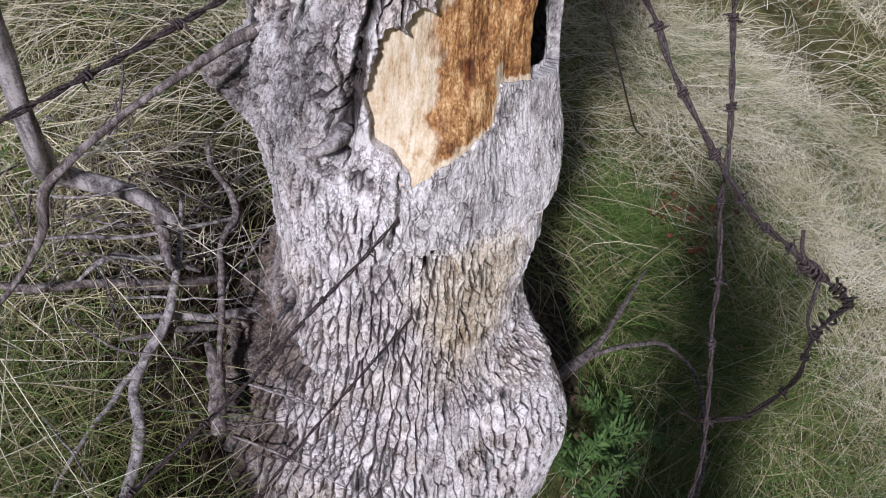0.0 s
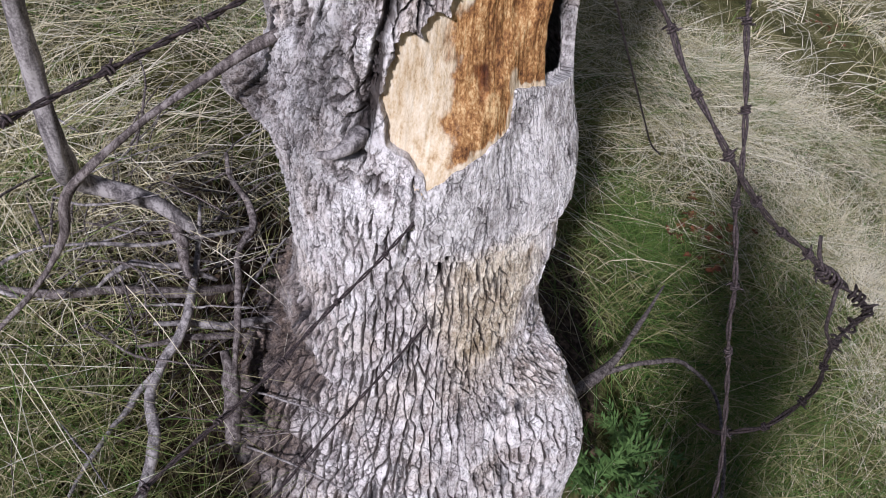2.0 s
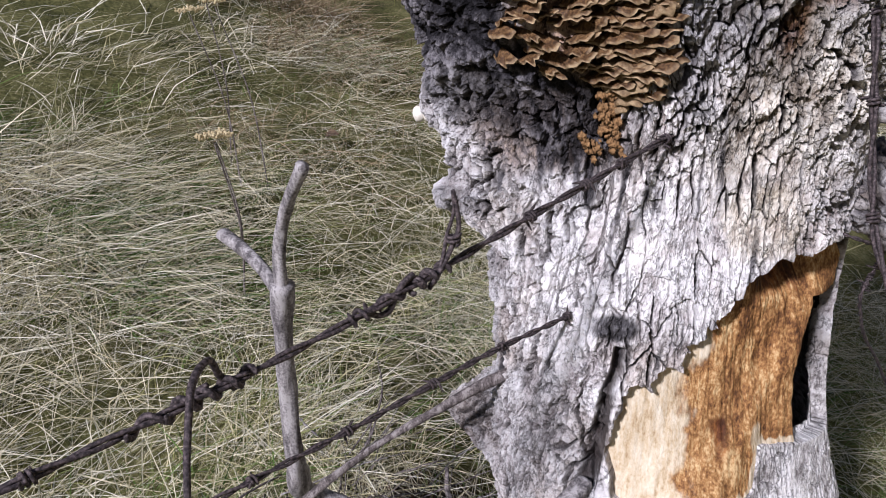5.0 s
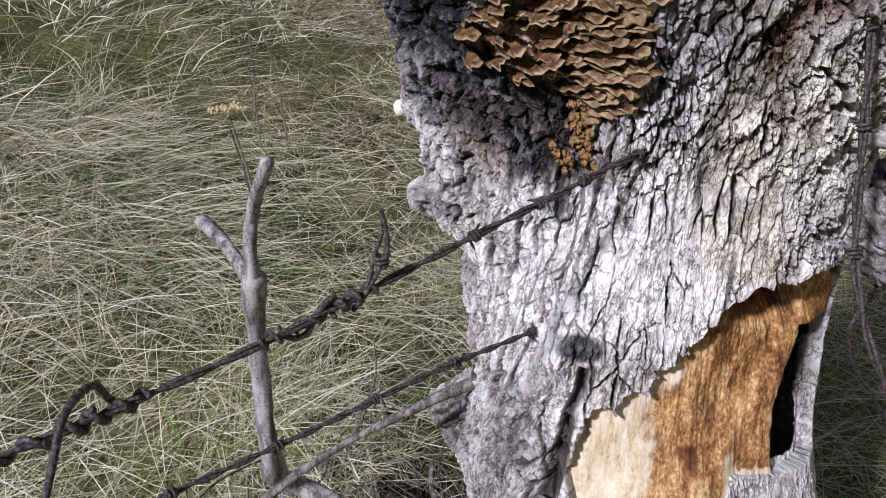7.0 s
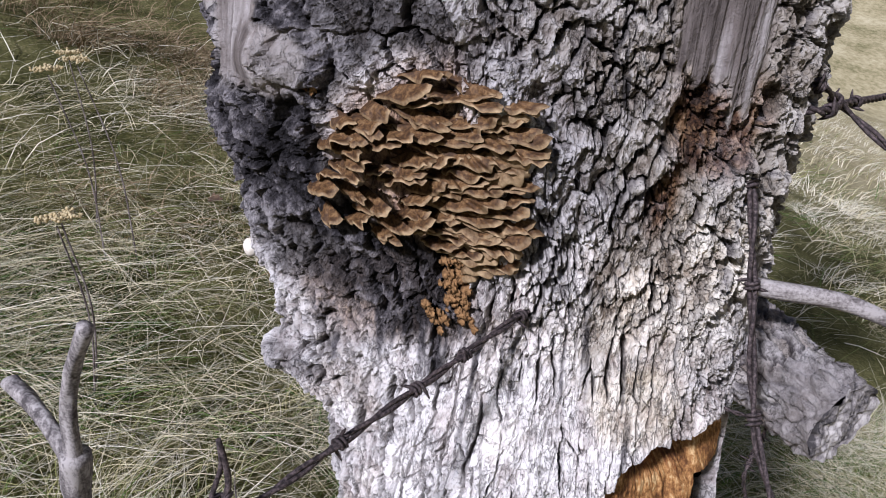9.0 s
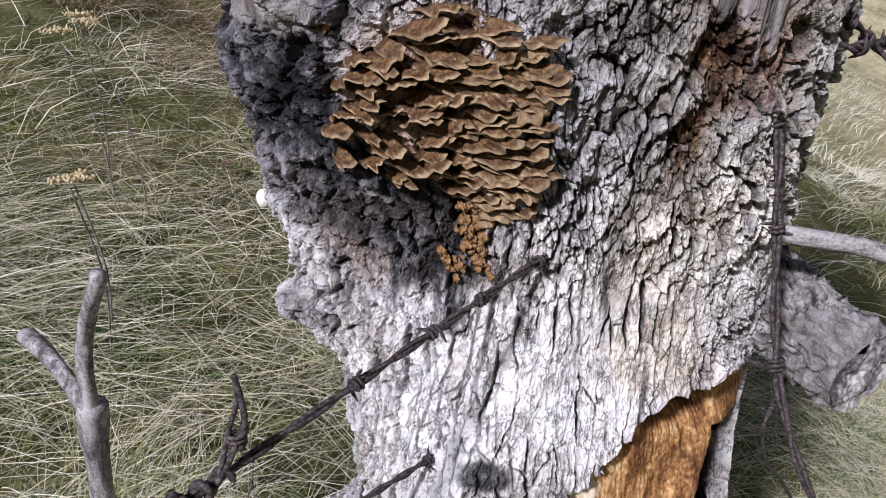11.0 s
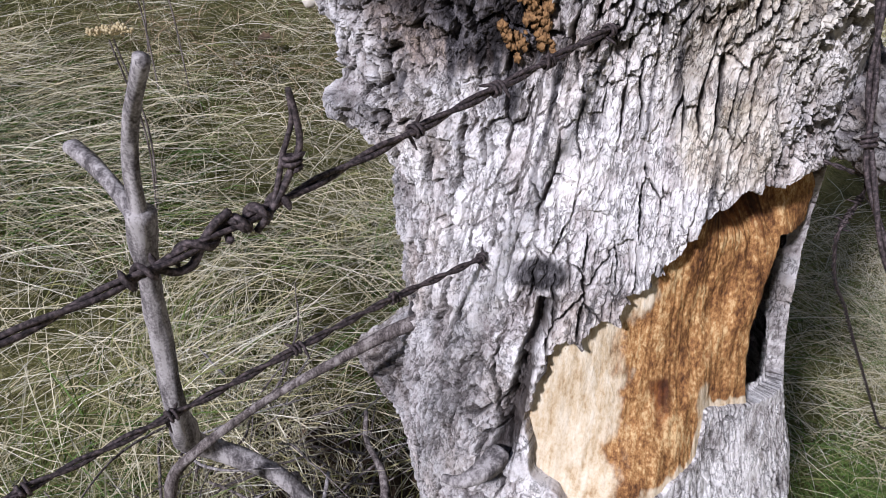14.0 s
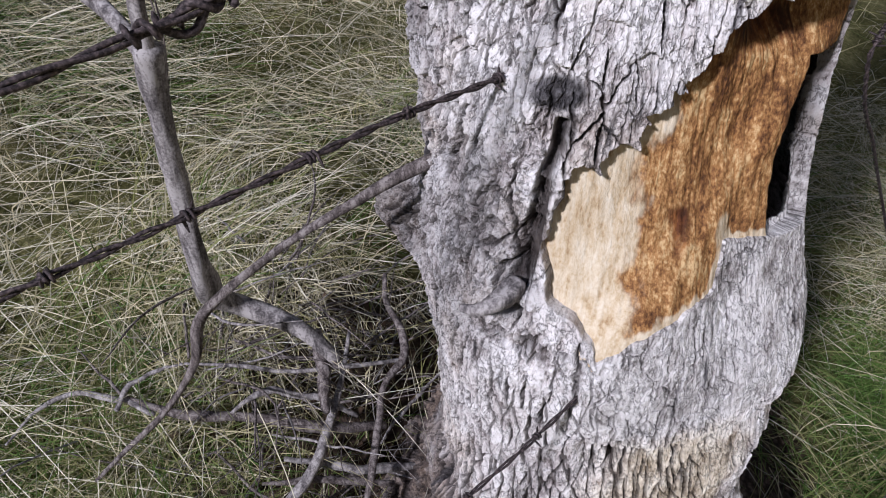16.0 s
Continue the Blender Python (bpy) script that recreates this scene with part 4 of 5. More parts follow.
def barbed_wire(label, points, barbs, gauge=0.00165, pitch=0.042, phase=0.0, twist=True):
    wire = thing("barbed_wire", label, "wire", "fence wires")
    p, way, a, b, s = strands(wire, points, gauge, pitch, None, phase, twist)
    for k, d in enumerate(barbs):
        i = int(np.clip(np.searchsorted(s, d), 1, len(s) - 2))
        coil(wire, p[i], way[i], a[i], b[i], gauge * 2.35, 2.2, 0.008, gauge * 0.8, seed=k * 1.9)
    return wire, p, way, a, b, s


def every(first, last, gap=0.101):
    return [first + k * gap for k in range(int((last - first) / gap) + 1)]


def make_wires():
    rusty = "rusty twisted two-strand barbed wire grown into the trunk"
    # top wire, with its splice
    top, p, way, a, b, s = barbed_wire(rusty, [(0.130, -0.085, 1.070), (0.104, -0.141, 1.066), (0.043, -0.272, 1.047), (-0.020, -0.409, 1.026), (-0.066, -0.508, 1.010), (-0.118, -0.620, 1.000), (-0.20, -0.80, 0.996), (-0.42, -1.27, 0.99), (-0.9, -2.3, 0.97)],
                                     [0.09, 0.16, 0.215, 0.285, 0.70, 0.80], 0.0018, 0.085, 0.4)
    for d, long, rad, n, g in ((0.404, 0.034, 0.0046, 2.3, 0.0025), (0.414, 0.022, 0.0054, 1.7, 0.0023), (0.436, 0.034, 0.0040, 1.3, 0.0022), (0.474, 0.018, 0.0048, 1.6, 0.0019), (0.580, 0.040, 0.0048, 2.4, 0.0026), (0.606, 0.030, 0.0054, 1.6, 0.0025), (0.632, 0.034, 0.0044, 1.4, 0.0024)):
        i = int(np.searchsorted(s, d))
        coil(top, p[i], way[i], a[i], b[i], rad, n, long, g, "splice_coil", 0.006, d * 40)
    loop = [(-0.046, -0.464, 1.026), (-0.050, -0.472, 1.022), (-0.054, -0.481, 1.012), (-0.057, -0.488, 1.003), (-0.061, -0.496, 1.003), (-0.064, -0.503, 1.008), (-0.068, -0.512, 1.009)]
    spike = [(-0.0385, -0.454, 1.010), (-0.0345, -0.446, 1.018), (-0.0290, -0.434, 1.034), (-0.0240, -0.425, 1.053), (-0.0260, -0.423, 1.069), (-0.0290, -0.423, 1.083)]
    spike2 = [(-0.036, -0.448, 1.012), (-0.033, -0.441, 1.026), (-0.032, -0.430, 1.048), (-0.028, -0.424, 1.067), (-0.029, -0.423, 1.081)]
    far_loop = [(-0.115, -0.600, 0.992), (-0.116, -0.610, 1.008), (-0.113, -0.619, 1.026), (-0.108, -0.633, 1.030), (-0.102, -0.647, 1.027), (-0.095, -0.658, 1.021), (-0.089, -0.668, 1.012), (-0.079, -0.682, 1.003), (-0.070, -0.694, 0.992)]
    for k, (pts3, r) in enumerate(((loop, 0.0026), (spike, 0.0022), (spike2, 0.0017), (far_loop, 0.0026))):
        stick("wire_tail", RUST, top, pts3, (r, r, r * 0.8), 36, 8, 0.1, k)
    q = np.array((-0.0265, -0.430, 1.0445))
    coil(top, q, np.array((0.0, 0.1, 0.99)), np.array((1.0, 0, 0)), np.array((0, 1.0, 0)), 0.0046, 2.0, 0.007, 0.0015, "barb", 0.006)
    # lower wires
    barbed_wire(rusty, [(0.035, -0.135, 0.857), (0.009, -0.197, 0.857), (-0.039, -0.301, 0.862), (-0.117, -0.469, 0.858), (-0.155, -0.549, 0.858), (-0.25, -0.754, 0.862), (-0.52, -1.34, 0.87), (-0.9, -2.16, 0.87)],
                [0.068, 0.175, 0.27, 0.37, 0.462, 0.56, 0.66, 0.76], 0.0017, 0.060, 1.1)
    barbed_wire(rusty, [(0.148, -0.195, 0.524), (0.117, -0.260, 0.520), (0.088, -0.324, 0.512), (0.049, -0.405, 0.506), (-0.006, -0.526, 0.492), (-0.050, -0.620, 0.498), (-0.20, -0.94, 0.50), (-0.6, -1.8, 0.50)],
                every(0.12, 0.9), 0.0015, 0.070, 0.2)
    barbed_wire(rusty, [(0.18, -0.17, 0.272), (0.153, -0.228, 0.270), (0.111, -0.320, 0.271), (0.037, -0.478, 0.268), (0.00, -0.56, 0.262), (-0.18, -0.95, 0.26), (-0.5, -1.64, 0.26)],
                every(0.16, 0.9), 0.0013, 0.080, 0.9)
    # wire strapped down the flank, hanging loose past the cut stub and doubling back through a tangle of barbs
    strap, p, way, a, b, s = barbed_wire("rusty barbed wire strapped down the bark, hanging in a knotted loop",
                [(0.232, -0.06, 1.215), (0.257, -0.104, 1.185), (0.267, -0.122, 1.13), (0.275, -0.134, 1.077), (0.283, -0.150, 1.025), (0.292, -0.165, 0.985), (0.306, -0.180, 0.950), (0.324, -0.190, 0.915), (0.350, -0.188, 0.872), (0.379, -0.190, 0.839), (0.402, -0.213, 0.807), (0.445, -0.257, 0.767), (0.504, -0.267, 0.703), (0.573, -0.253, 0.633),
                 (0.648, -0.229, 0.573), (0.676, -0.226, 0.548), (0.707, -0.220, 0.525), (0.738, -0.231, 0.515), (0.752, -0.240, 0.506), (0.743, -0.247, 0.473), (0.732, -0.258, 0.451), (0.729, -0.268, 0.428), (0.734, -0.284, 0.387), (0.731, -0.289, 0.355), (0.715, -0.298, 0.320), (0.693, -0.307, 0.286), (0.672, -0.299, 0.252), (0.661, -0.278, 0.205), (0.656, -0.216, 0.126)],
                [0.06, 0.145, 0.25, 0.38, 0.45, 0.53, 0.61, 0.69, 0.77, 0.84, 1.09, 1.16, 1.23, 1.30], 0.0021, 0.13, 0.0, True)
    for k, (d, rad, n, long) in enumerate(((0.889, 0.007, 2.0, 0.018), (0.906, 0.010, 1.6, 0.024), (0.928, 0.007, 2.2, 0.016), (0.960, 0.008, 2.4, 0.018), (0.982, 0.006, 2.0, 0.014), (1.020, 0.009, 1.4, 0.026), (1.045, 0.006, 2.2, 0.016))):
        i = min(int(np.searchsorted(s, d)), len(s) - 2)
        coil(strap, p[i], way[i], a[i], b[i], rad, n, long, 0.0021, "splice_coil", 0.014, k * 1.3)
    for k, tail in enumerate(([(0.676, -0.226, 0.548), (0.663, -0.217, 0.569), (0.655, -0.209, 0.594)], [(0.709, -0.220, 0.526), (0.705, -0.244, 0.504), (0.713, -0.257, 0.465), (0.730, -0.264, 0.445)])):
        stick("wire_tail", RUST, strap, tail, (0.0030, 0.0028, 0.0022), 20, 8, 0.15, k)
    barbed_wire("dark rusty barbed wire hanging slack from the back of the trunk",
                [(0.24, -0.02, 1.262), (0.294, -0.050, 1.256), (0.333, 0.005, 1.228), (0.40, -0.04, 1.17), (0.445, -0.09, 1.05), (0.462, -0.12, 0.94), (0.468, -0.137, 0.851), (0.485, -0.170, 0.791), (0.503, -0.213, 0.725), (0.513, -0.237, 0.676), (0.520, -0.241, 0.645), (0.539, -0.256, 0.591), (0.557, -0.273, 0.535), (0.572, -0.280, 0.474), (0.599, -0.296, 0.392), (0.626, -0.322, 0.300), (0.649, -0.355, 0.203), (0.66, -0.374, 0.117), (0.66, -0.38, -0.3)],
                [0.07, 0.12, 0.2, 0.32, 0.46, 0.60, 0.70, 0.82, 0.94, 1.06], 0.0020, 0.10, 0.5)
    barbed_wire("thin dark wire hanging with a twisted knot beside the trunk",
                [(0.20, -0.02, 0.935), (0.300, -0.035, 0.925), (0.323, -0.010, 0.906), (0.308, -0.040, 0.858), (0.314, -0.028, 0.828), (0.36, 0.072, 0.71), (0.457, 0.283, 0.474), (0.533, 0.447, 0.291), (0.62, 0.66, 0.08), (0.75, 1.0, -0.2)],
                [0.16, 0.175, 0.19], 0.0013, 0.03, 0.3)
    barbed_wire("dark rusty barbed wire leaving the back of the trunk",
                [(0.24, -0.03, 1.240), (0.296, -0.068, 1.236), (0.333, 0.014, 1.230), (0.387, 0.132, 1.221), (0.55, 0.48, 1.20), (0.9, 1.24, 1.12)], [0.09, 0.2], 0.002, 0.03, 0.1)


make_wires()


# ---- dead wood round the foot of the tree ----
def make_dead_limb():
    limb = thing("dead_limb", "weathered grey forked dead limb standing out of the grass", "branch", "fallen branches")
    stick("stem", GREY_WOOD, limb, [(-0.278, -0.120, 0.285), (-0.31, -0.125, 0.322), (-0.335, -0.130, 0.345), (-0.366, -0.135, 0.360), (-0.425, -0.155, 0.388), (-0.432, -0.178, 0.42), (-0.418, -0.205, 0.49), (-0.406, -0.212, 0.651), (-0.386, -0.219, 0.80), (-0.380, -0.221, 0.835)],
          (0.010, 0.013, 0.0155, 0.0165, 0.0165, 0.0150, 0.0138, 0.0130, 0.0125, 0.015), 70, 16, 0.28, 21, [(0.42, 0.25), (0.95, 0.12)])
    stick("prong", GREY_WOOD, limb, [(-0.383, -0.220, 0.815), (-0.374, -0.223, 0.887), (-0.348, -0.232, 0.95), (-0.300, -0.250, 1.020)], (0.0100, 0.0088, 0.0082, 0.0080), 26, 14, 0.25, 22)
    stick("prong", GREY_WOOD, limb, [(-0.382, -0.220, 0.812), (-0.425, -0.205, 0.845), (-0.475, -0.186, 0.862), (-0.515, -0.172, 0.868)], (0.0095, 0.0098, 0.0098, 0.0102), 22, 14, 0.25, 23)


def make_fallen(label, rows, material=GREY_WOOD, name="fallen_branch", count=36, seed=0, wobble=0.008, group="fallen branches"):
    one = thing(name, label, "twig" if name == "twig" else "branch", group)
    for k, (points, radii) in enumerate(rows):
        stick("stem" if k == 0 else "side_twig", material, one, points, radii, count, 9, 0.35, seed + k, [(0.3, 0.3), (0.7, 0.25)], wobble=wobble)


def make_leaf(at, size, seed, turn, material=LEAF, label="curled brown dead oak leaf in the litter"):
    """A curled dry leaf with a lobed rim and a midrib."""
    rng = random.Random(seed)
    n, m = 14, 5
    s = np.linspace(0, 1, n)[:, None]
    w = np.linspace(-1, 1, m)[None]
    half = 0.42 * np.sin(np.pi * s**0.8) * (1 + 0.28 * np.sin(s * 22)) * size
    x, y = (s - 0.5) * size + 0 * w, half * w
    z = size * (0.25 * np.abs(w) ** 1.5 * half / size * 2 + 0.16 * np.sin(s * 3.1 + seed) - 0.02 * (np.abs(w) < 0.1))
    top = np.stack([x, y, z], -1).reshape(-1, 3)
    pts = np.concatenate([top, top - (0, 0, 0.0006)])
    f = grid_faces(n, m)
    mesh = solid("fallen_leaf", pts, np.concatenate([f, f[:, ::-1] + n * m]), material)
    ob = new("fallen_leaf", mesh)
    ob.matrix_basis = Matrix.Translation(at) @ pose(0, 0, 0, rng.uniform(-35, 35), rng.uniform(-35, 35), turn)
    tagged(ob, label, "leaf", "fallen leaves")


def make_litter():
    make_dead_limb()
    make_fallen("crooked dead branch lying in shaded grass", [([(-0.31, -0.03, 0.255), (-0.287, -0.108, 0.215), (-0.274, -0.184, 0.175), (-0.272, -0.246, 0.145), (-0.291, -0.306, 0.125), (-0.292, -0.352, 0.105), (-0.267, -0.404, 0.070), (-0.257, -0.505, 0.03), (-0.25, -0.62, 0.0)], (0.003, 0.005, 0.007, 0.0085, 0.0085, 0.008, 0.0085, 0.009)),
                                                              ([(-0.291, -0.306, 0.12), (-0.322, -0.346, 0.09), (-0.343, -0.417, 0.07), (-0.358, -0.472, 0.055), (-0.37, -0.52, 0.03)], (0.006, 0.0045, 0.003))], GREY_WOOD, seed=31)
    make_fallen("long dark dead stick in the litter", [([(-0.58, -0.29, 0.25), (-0.49, -0.27, 0.225), (-0.42, -0.24, 0.213), (-0.345, -0.20, 0.196), (-0.293, -0.175, 0.178), (-0.21, -0.11, 0.14)], (0.004, 0.006, 0.0075, 0.008, 0.009, 0.007))], DARK_WOOD, seed=35)
    make_fallen("short split grey stick in the litter", [([(-0.325, -0.24, 0.155), (-0.23, -0.19, 0.115), (-0.133, -0.11, 0.07)], (0.004, 0.0075, 0.006))], GREY_WOOD, seed=37)
    make_fallen("curling dead root against the trunk", [([(-0.30, 0.09, 0.29), (-0.282, 0.052, 0.265), (-0.235, 0.02, 0.229), (-0.214, -0.012, 0.213), (-0.222, -0.074, 0.205), (-0.205, -0.142, 0.176), (-0.185, -0.215, 0.136), (-0.18, -0.26, 0.07)], (0.004, 0.0055, 0.006, 0.006, 0.0055, 0.0055, 0.005))], DARK_WOOD, seed=39)
    make_fallen("thin straight dead stick over the litter", [([(-0.50, -0.22, 0.288), (-0.416, -0.184, 0.280), (-0.361, -0.159, 0.266), (-0.291, -0.103, 0.246), (-0.215, -0.02, 0.21)], (0.0022, 0.003, 0.0035, 0.004))], GREY_WOOD, seed=43, wobble=0.004)
    make_fallen("pale arched dead twig over the litter", [([(-0.42, -0.235, 0.215), (-0.40, -0.221, 0.236), (-0.368, -0.189, 0.243), (-0.308, -0.154, 0.222), (-0.25, -0.13, 0.17)], (0.003, 0.0048, 0.005, 0.004))], GREY_WOOD, seed=44)
    make_fallen("bleached forked twig on the grass", [([(-0.70, -0.42, 0.225), (-0.673, -0.333, 0.254), (-0.625, -0.311, 0.256), (-0.579, -0.295, 0.248), (-0.52, -0.29, 0.232)], (0.002, 0.0035, 0.0045, 0.004)),
                                                      ([(-0.568, -0.315, 0.248), (-0.570, -0.283, 0.264), (-0.556, -0.251, 0.272), (-0.51, -0.215, 0.278)], (0.0042, 0.0038, 0.002))], GREY_WOOD, seed=45)
    make_fallen("splintered slab of grey bark standing in the litter", [([(-0.345, -0.075, 0.285), (-0.307, -0.125, 0.250), (-0.279, -0.171, 0.212)], (0.008, 0.011, 0.006))], DARK_WOOD, seed=46)
    make_fallen("thin dark stick low beside the roots", [([(-0.34, -0.285, 0.14), (-0.271, -0.239, 0.124), (-0.17, -0.168, 0.075)], (0.003, 0.006, 0.005))], DARK_WOOD, seed=47)
    make_fallen("thin dry twig leaning on the trunk", [([(-0.165, 0.02, 0.155), (-0.193, -0.072, 0.146), (-0.205, -0.14, 0.13)], (0.002, 0.003, 0.002))], GREY_WOOD, seed=48)
    make_fallen("upright rotten root stub beside the trunk", [([(-0.205, -0.235, 0.10), (-0.185, -0.27, 0.045), (-0.165, -0.34, -0.03)], (0.009, 0.014, 0.016))], DARK_WOOD, seed=49)
    make_fallen("broken grey stick beside the shaded foot of the trunk", [([(0.44, 0.02, -0.30), (0.525, 0.109, -0.313), (0.623, 0.234, -0.351), (0.696, 0.387, -0.379), (0.813, 0.639, -0.426)], (0.015, 0.012, 0.009, 0.006, 0.003)),
                                                                        ([(0.60, 0.20, -0.345), (0.749, 0.314, -0.401), (0.865, 0.368, -0.448), (0.947, 0.312, -0.481), (0.969, 0.173, -0.49), (0.952, 0.031, -0.483), (0.90, -0.12, -0.46)], (0.008, 0.006, 0.005, 0.0048, 0.005, 0.005))], DARK_WOOD, seed=41)
    rng = random.Random(12)
    for k in range(170):
        x, y = rng.gauss(-0.36, 0.14), rng.gauss(-0.12, 0.14)
        if (x - AXIS[0]) ** 2 + y * y < 0.31**2:
            continue
        long, turn, tilt = rng.uniform(0.08, 0.28), rng.uniform(0, 2 * math.pi), rng.uniform(-0.2, 0.45)
        z = float(ground_height(x, y)) + rng.uniform(0.0, 0.11)
        step_by = Vector((math.cos(turn), math.sin(turn), math.sin(tilt))) * long
        bend = Vector((rng.uniform(-1, 1), rng.uniform(-1, 1), rng.uniform(-0.5, 1))) * long * 0.12
        a = Vector((x, y, z))
        r = rng.choice((0.0007, 0.0010, 0.0014, 0.0020))
        make_fallen("thin dry twig in the litter at the foot of the tree", [([tuple(a), tuple(a + step_by * 0.5 + bend), tuple(a + step_by)], (r, r * 0.8, r * 0.4))], rng.choice((GREY_WOOD, DARK_WOOD, DARK_WOOD)), "twig", 12, 50 + k, 0.006, "twigs in the litter")
    for k in range(110):
        x, y = rng.gauss(-0.30, 0.12), rng.gauss(-0.12, 0.14)
        if k > 62:
            x, y = rng.gauss(-0.17, 0.10), rng.gauss(-0.42, 0.09)
        if k > 98:
            x, y = rng.gauss(0.56, 0.08), rng.gauss(0.10, 0.16)
        if (x - AXIS[0]) ** 2 + y * y < 0.33**2:
            continue
        make_leaf((x, y, float(ground_height(x, y)) + rng.uniform(0.01, 0.06)), rng.uniform(0.016, 0.030), k, rng.uniform(0, 360))
    for k in range(46):
        x, y = (rng.gauss(1.05, 0.11), rng.gauss(1.20, 0.12)) if k < 34 else (rng.gauss(2.34, 0.08), rng.gauss(4.25, 0.15))
        make_leaf((x, y, float(ground_height(x, y)) + rng.uniform(0.03, 0.10)), rng.uniform(0.022, 0.042), 90 + k, rng.uniform(0, 360), RUSSET, "russet dead leaf caught in the grass")
    make_leaf((-1.588, 1.697, float(ground_height(-1.588, 1.697)) + 0.06), 0.07, 140, 0)


def make_yarrow(top, seed):
    """A dead flat-topped flower on a stiff stalk."""
    rng = random.Random(seed)
    plant = thing("dry_yarrow", "dead yarrow stalk with a flat dry flower head", "plant", "dry flowers")
    foot = (top[0] + rng.uniform(-0.08, 0.08), top[1] + 0.05, float(ground_height(top[0], top[1])))
    stick("stalk", DARK_WOOD, plant, [foot, tuple((np.array(foot) + top) / 2 + 0.02), top], (0.003, 0.0022), 14, 6, 0.2, seed)
    for k in range(9):
        a, r = k * 2.4, 0.012 * math.sqrt(k)
        tip = (top[0] + r * math.cos(a), top[1] + r * math.sin(a), top[2] + 0.02 + rng.uniform(-0.004, 0.004))
        bm = bmesh.new()
        for j in range(10):
            at = Vector(tip) + Vector((rng.gauss(0, 0.006), rng.gauss(0, 0.006), rng.gauss(0, 0.003)))
            bmesh.ops.create_icosphere(bm, subdivisions=1, radius=rng.uniform(0.003, 0.005), matrix=Matrix.Translation(at))
        part("flower_head", bm, YARROW, plant)


def make_weed(x, y, seed, size=0.16):
    """A fresh green herb: arching stems set with narrow leaflets."""
    rng = random.Random(seed)
    plant = thing("green_weed", "fresh green feathery weed at the foot of the tree", "plant", "weeds")
    z = float(ground_height(x, y))
    for s in range(9):
        a, lean = rng.uniform(0, 6.28), rng.uniform(0.2, 0.9)
        tip = Vector((x + math.cos(a) * size * lean, y + math.sin(a) * size * lean, z + size * rng.uniform(0.8, 1.3)))
        base = Vector((x + rng.uniform(-0.03, 0.03), y + rng.uniform(-0.03, 0.03), z - 0.01))
        mid = base.lerp(tip, 0.55) + Vector((0, 0, size * 0.2))
        stem = stick("stem", WEED, plant, [tuple(base), tuple(mid), tuple(tip)], (0.0018, 0.0008), 10, 5, 0.1, s)
        path = line_through([tuple(base), tuple(mid), tuple(tip)], 13)
        pts, faces = [], []
        for k, p in enumerate(path[3:]):
            for side in (-1, 1, 0.3):
                t = a + side * rng.uniform(0.8, 1.5)
                w = np.array((math.cos(t), math.sin(t), rng.uniform(-0.1, 0.5))) * size * rng.uniform(0.14, 0.28)
                n = np.array((-math.sin(t), math.cos(t), 0.2)) * 0.0035
                i = len(pts)
                pts += [p, p + w * 0.5 + n, p + w, p + w * 0.5 - n]
                faces.append((i, i + 1, i + 2, i + 3))
        put("leaves", solid("leaves", pts, faces, WEED), stem)


def make_plants():
    make_litter()
    for k, top in enumerate(((-1.64, 1.02, 1.00), (-1.69, 1.16, 1.03), (-1.60, 1.10, 1.02), (-1.13, 0.49, 0.76), (-1.18, 0.55, 0.74))):
        make_yarrow(top, k)
    for k, (x, y, s) in enumerate(((0.66, 0.03, 0.15), (0.60, -0.07, 0.14), (0.72, 0.10, 0.13), (0.66, -0.16, 0.13))):
        make_weed(x, y, k, s)


make_plants()


# ---- grass ----
def blades(name, label, x, y, length, width, age, lay, rise, segments, seed, material=STRAW, lift=0.0):
    """Bent ribbons. lay: bearing toward which each blade leans; rise: its first slope, in radians."""
    rng = np.random.default_rng(seed)
    n = len(x)
    bend = rise - rng.normal(0.02, 0.16, n)
    curl = rng.normal(0, 0.15, n)
    p = np.stack([x, y, ground_height(x, y) - 0.01 + lift], 1)
    rest = rng.uniform(0, 0.09, n) ** 1.3
    side_turn = rng.uniform(-0.9, 0.9, n)
    pts = np.zeros((segments + 1, 2, n, 3))
    for k in range(segments + 1):
        s = k / segments
        slope = rise - bend * np.minimum(1, 2.2 * s) ** 0.8
        turn = lay + curl * s
        way = np.stack([np.cos(turn) * np.cos(slope), np.sin(turn) * np.cos(slope), np.sin(slope)], 1)
        flatways = np.stack([-np.sin(turn), np.cos(turn), np.zeros(n)], 1)
        up = np.cross(way, flatways)
        across = flatways * np.cos(side_turn)[:, None] + up * np.sin(side_turn)[:, None]
        w = (width * (1 - 0.85 * s**2) * 0.5)[:, None]
        pts[k, 0], pts[k, 1] = p - across * w, p + across * w
        p = p + way * (length / segments)[:, None]
        low = ground_height(p[:, 0], p[:, 1]) + 0.006 + lift * 0.5
        p[:, 2] = np.maximum(p[:, 2], low + rest)
    i = np.arange(n)
    faces = np.concatenate([np.stack([(2 * k) * n + i, (2 * k + 1) * n + i, (2 * k + 3) * n + i, (2 * k + 2) * n + i], 1) for k in range(segments)])
    ages = np.tile(age, 2 * (segments + 1))
    ob = new(name, solid(name, pts.reshape(-1, 3), faces, material, {"age": ages}))
    return tagged(ob, label, "grass", kind="stuff")


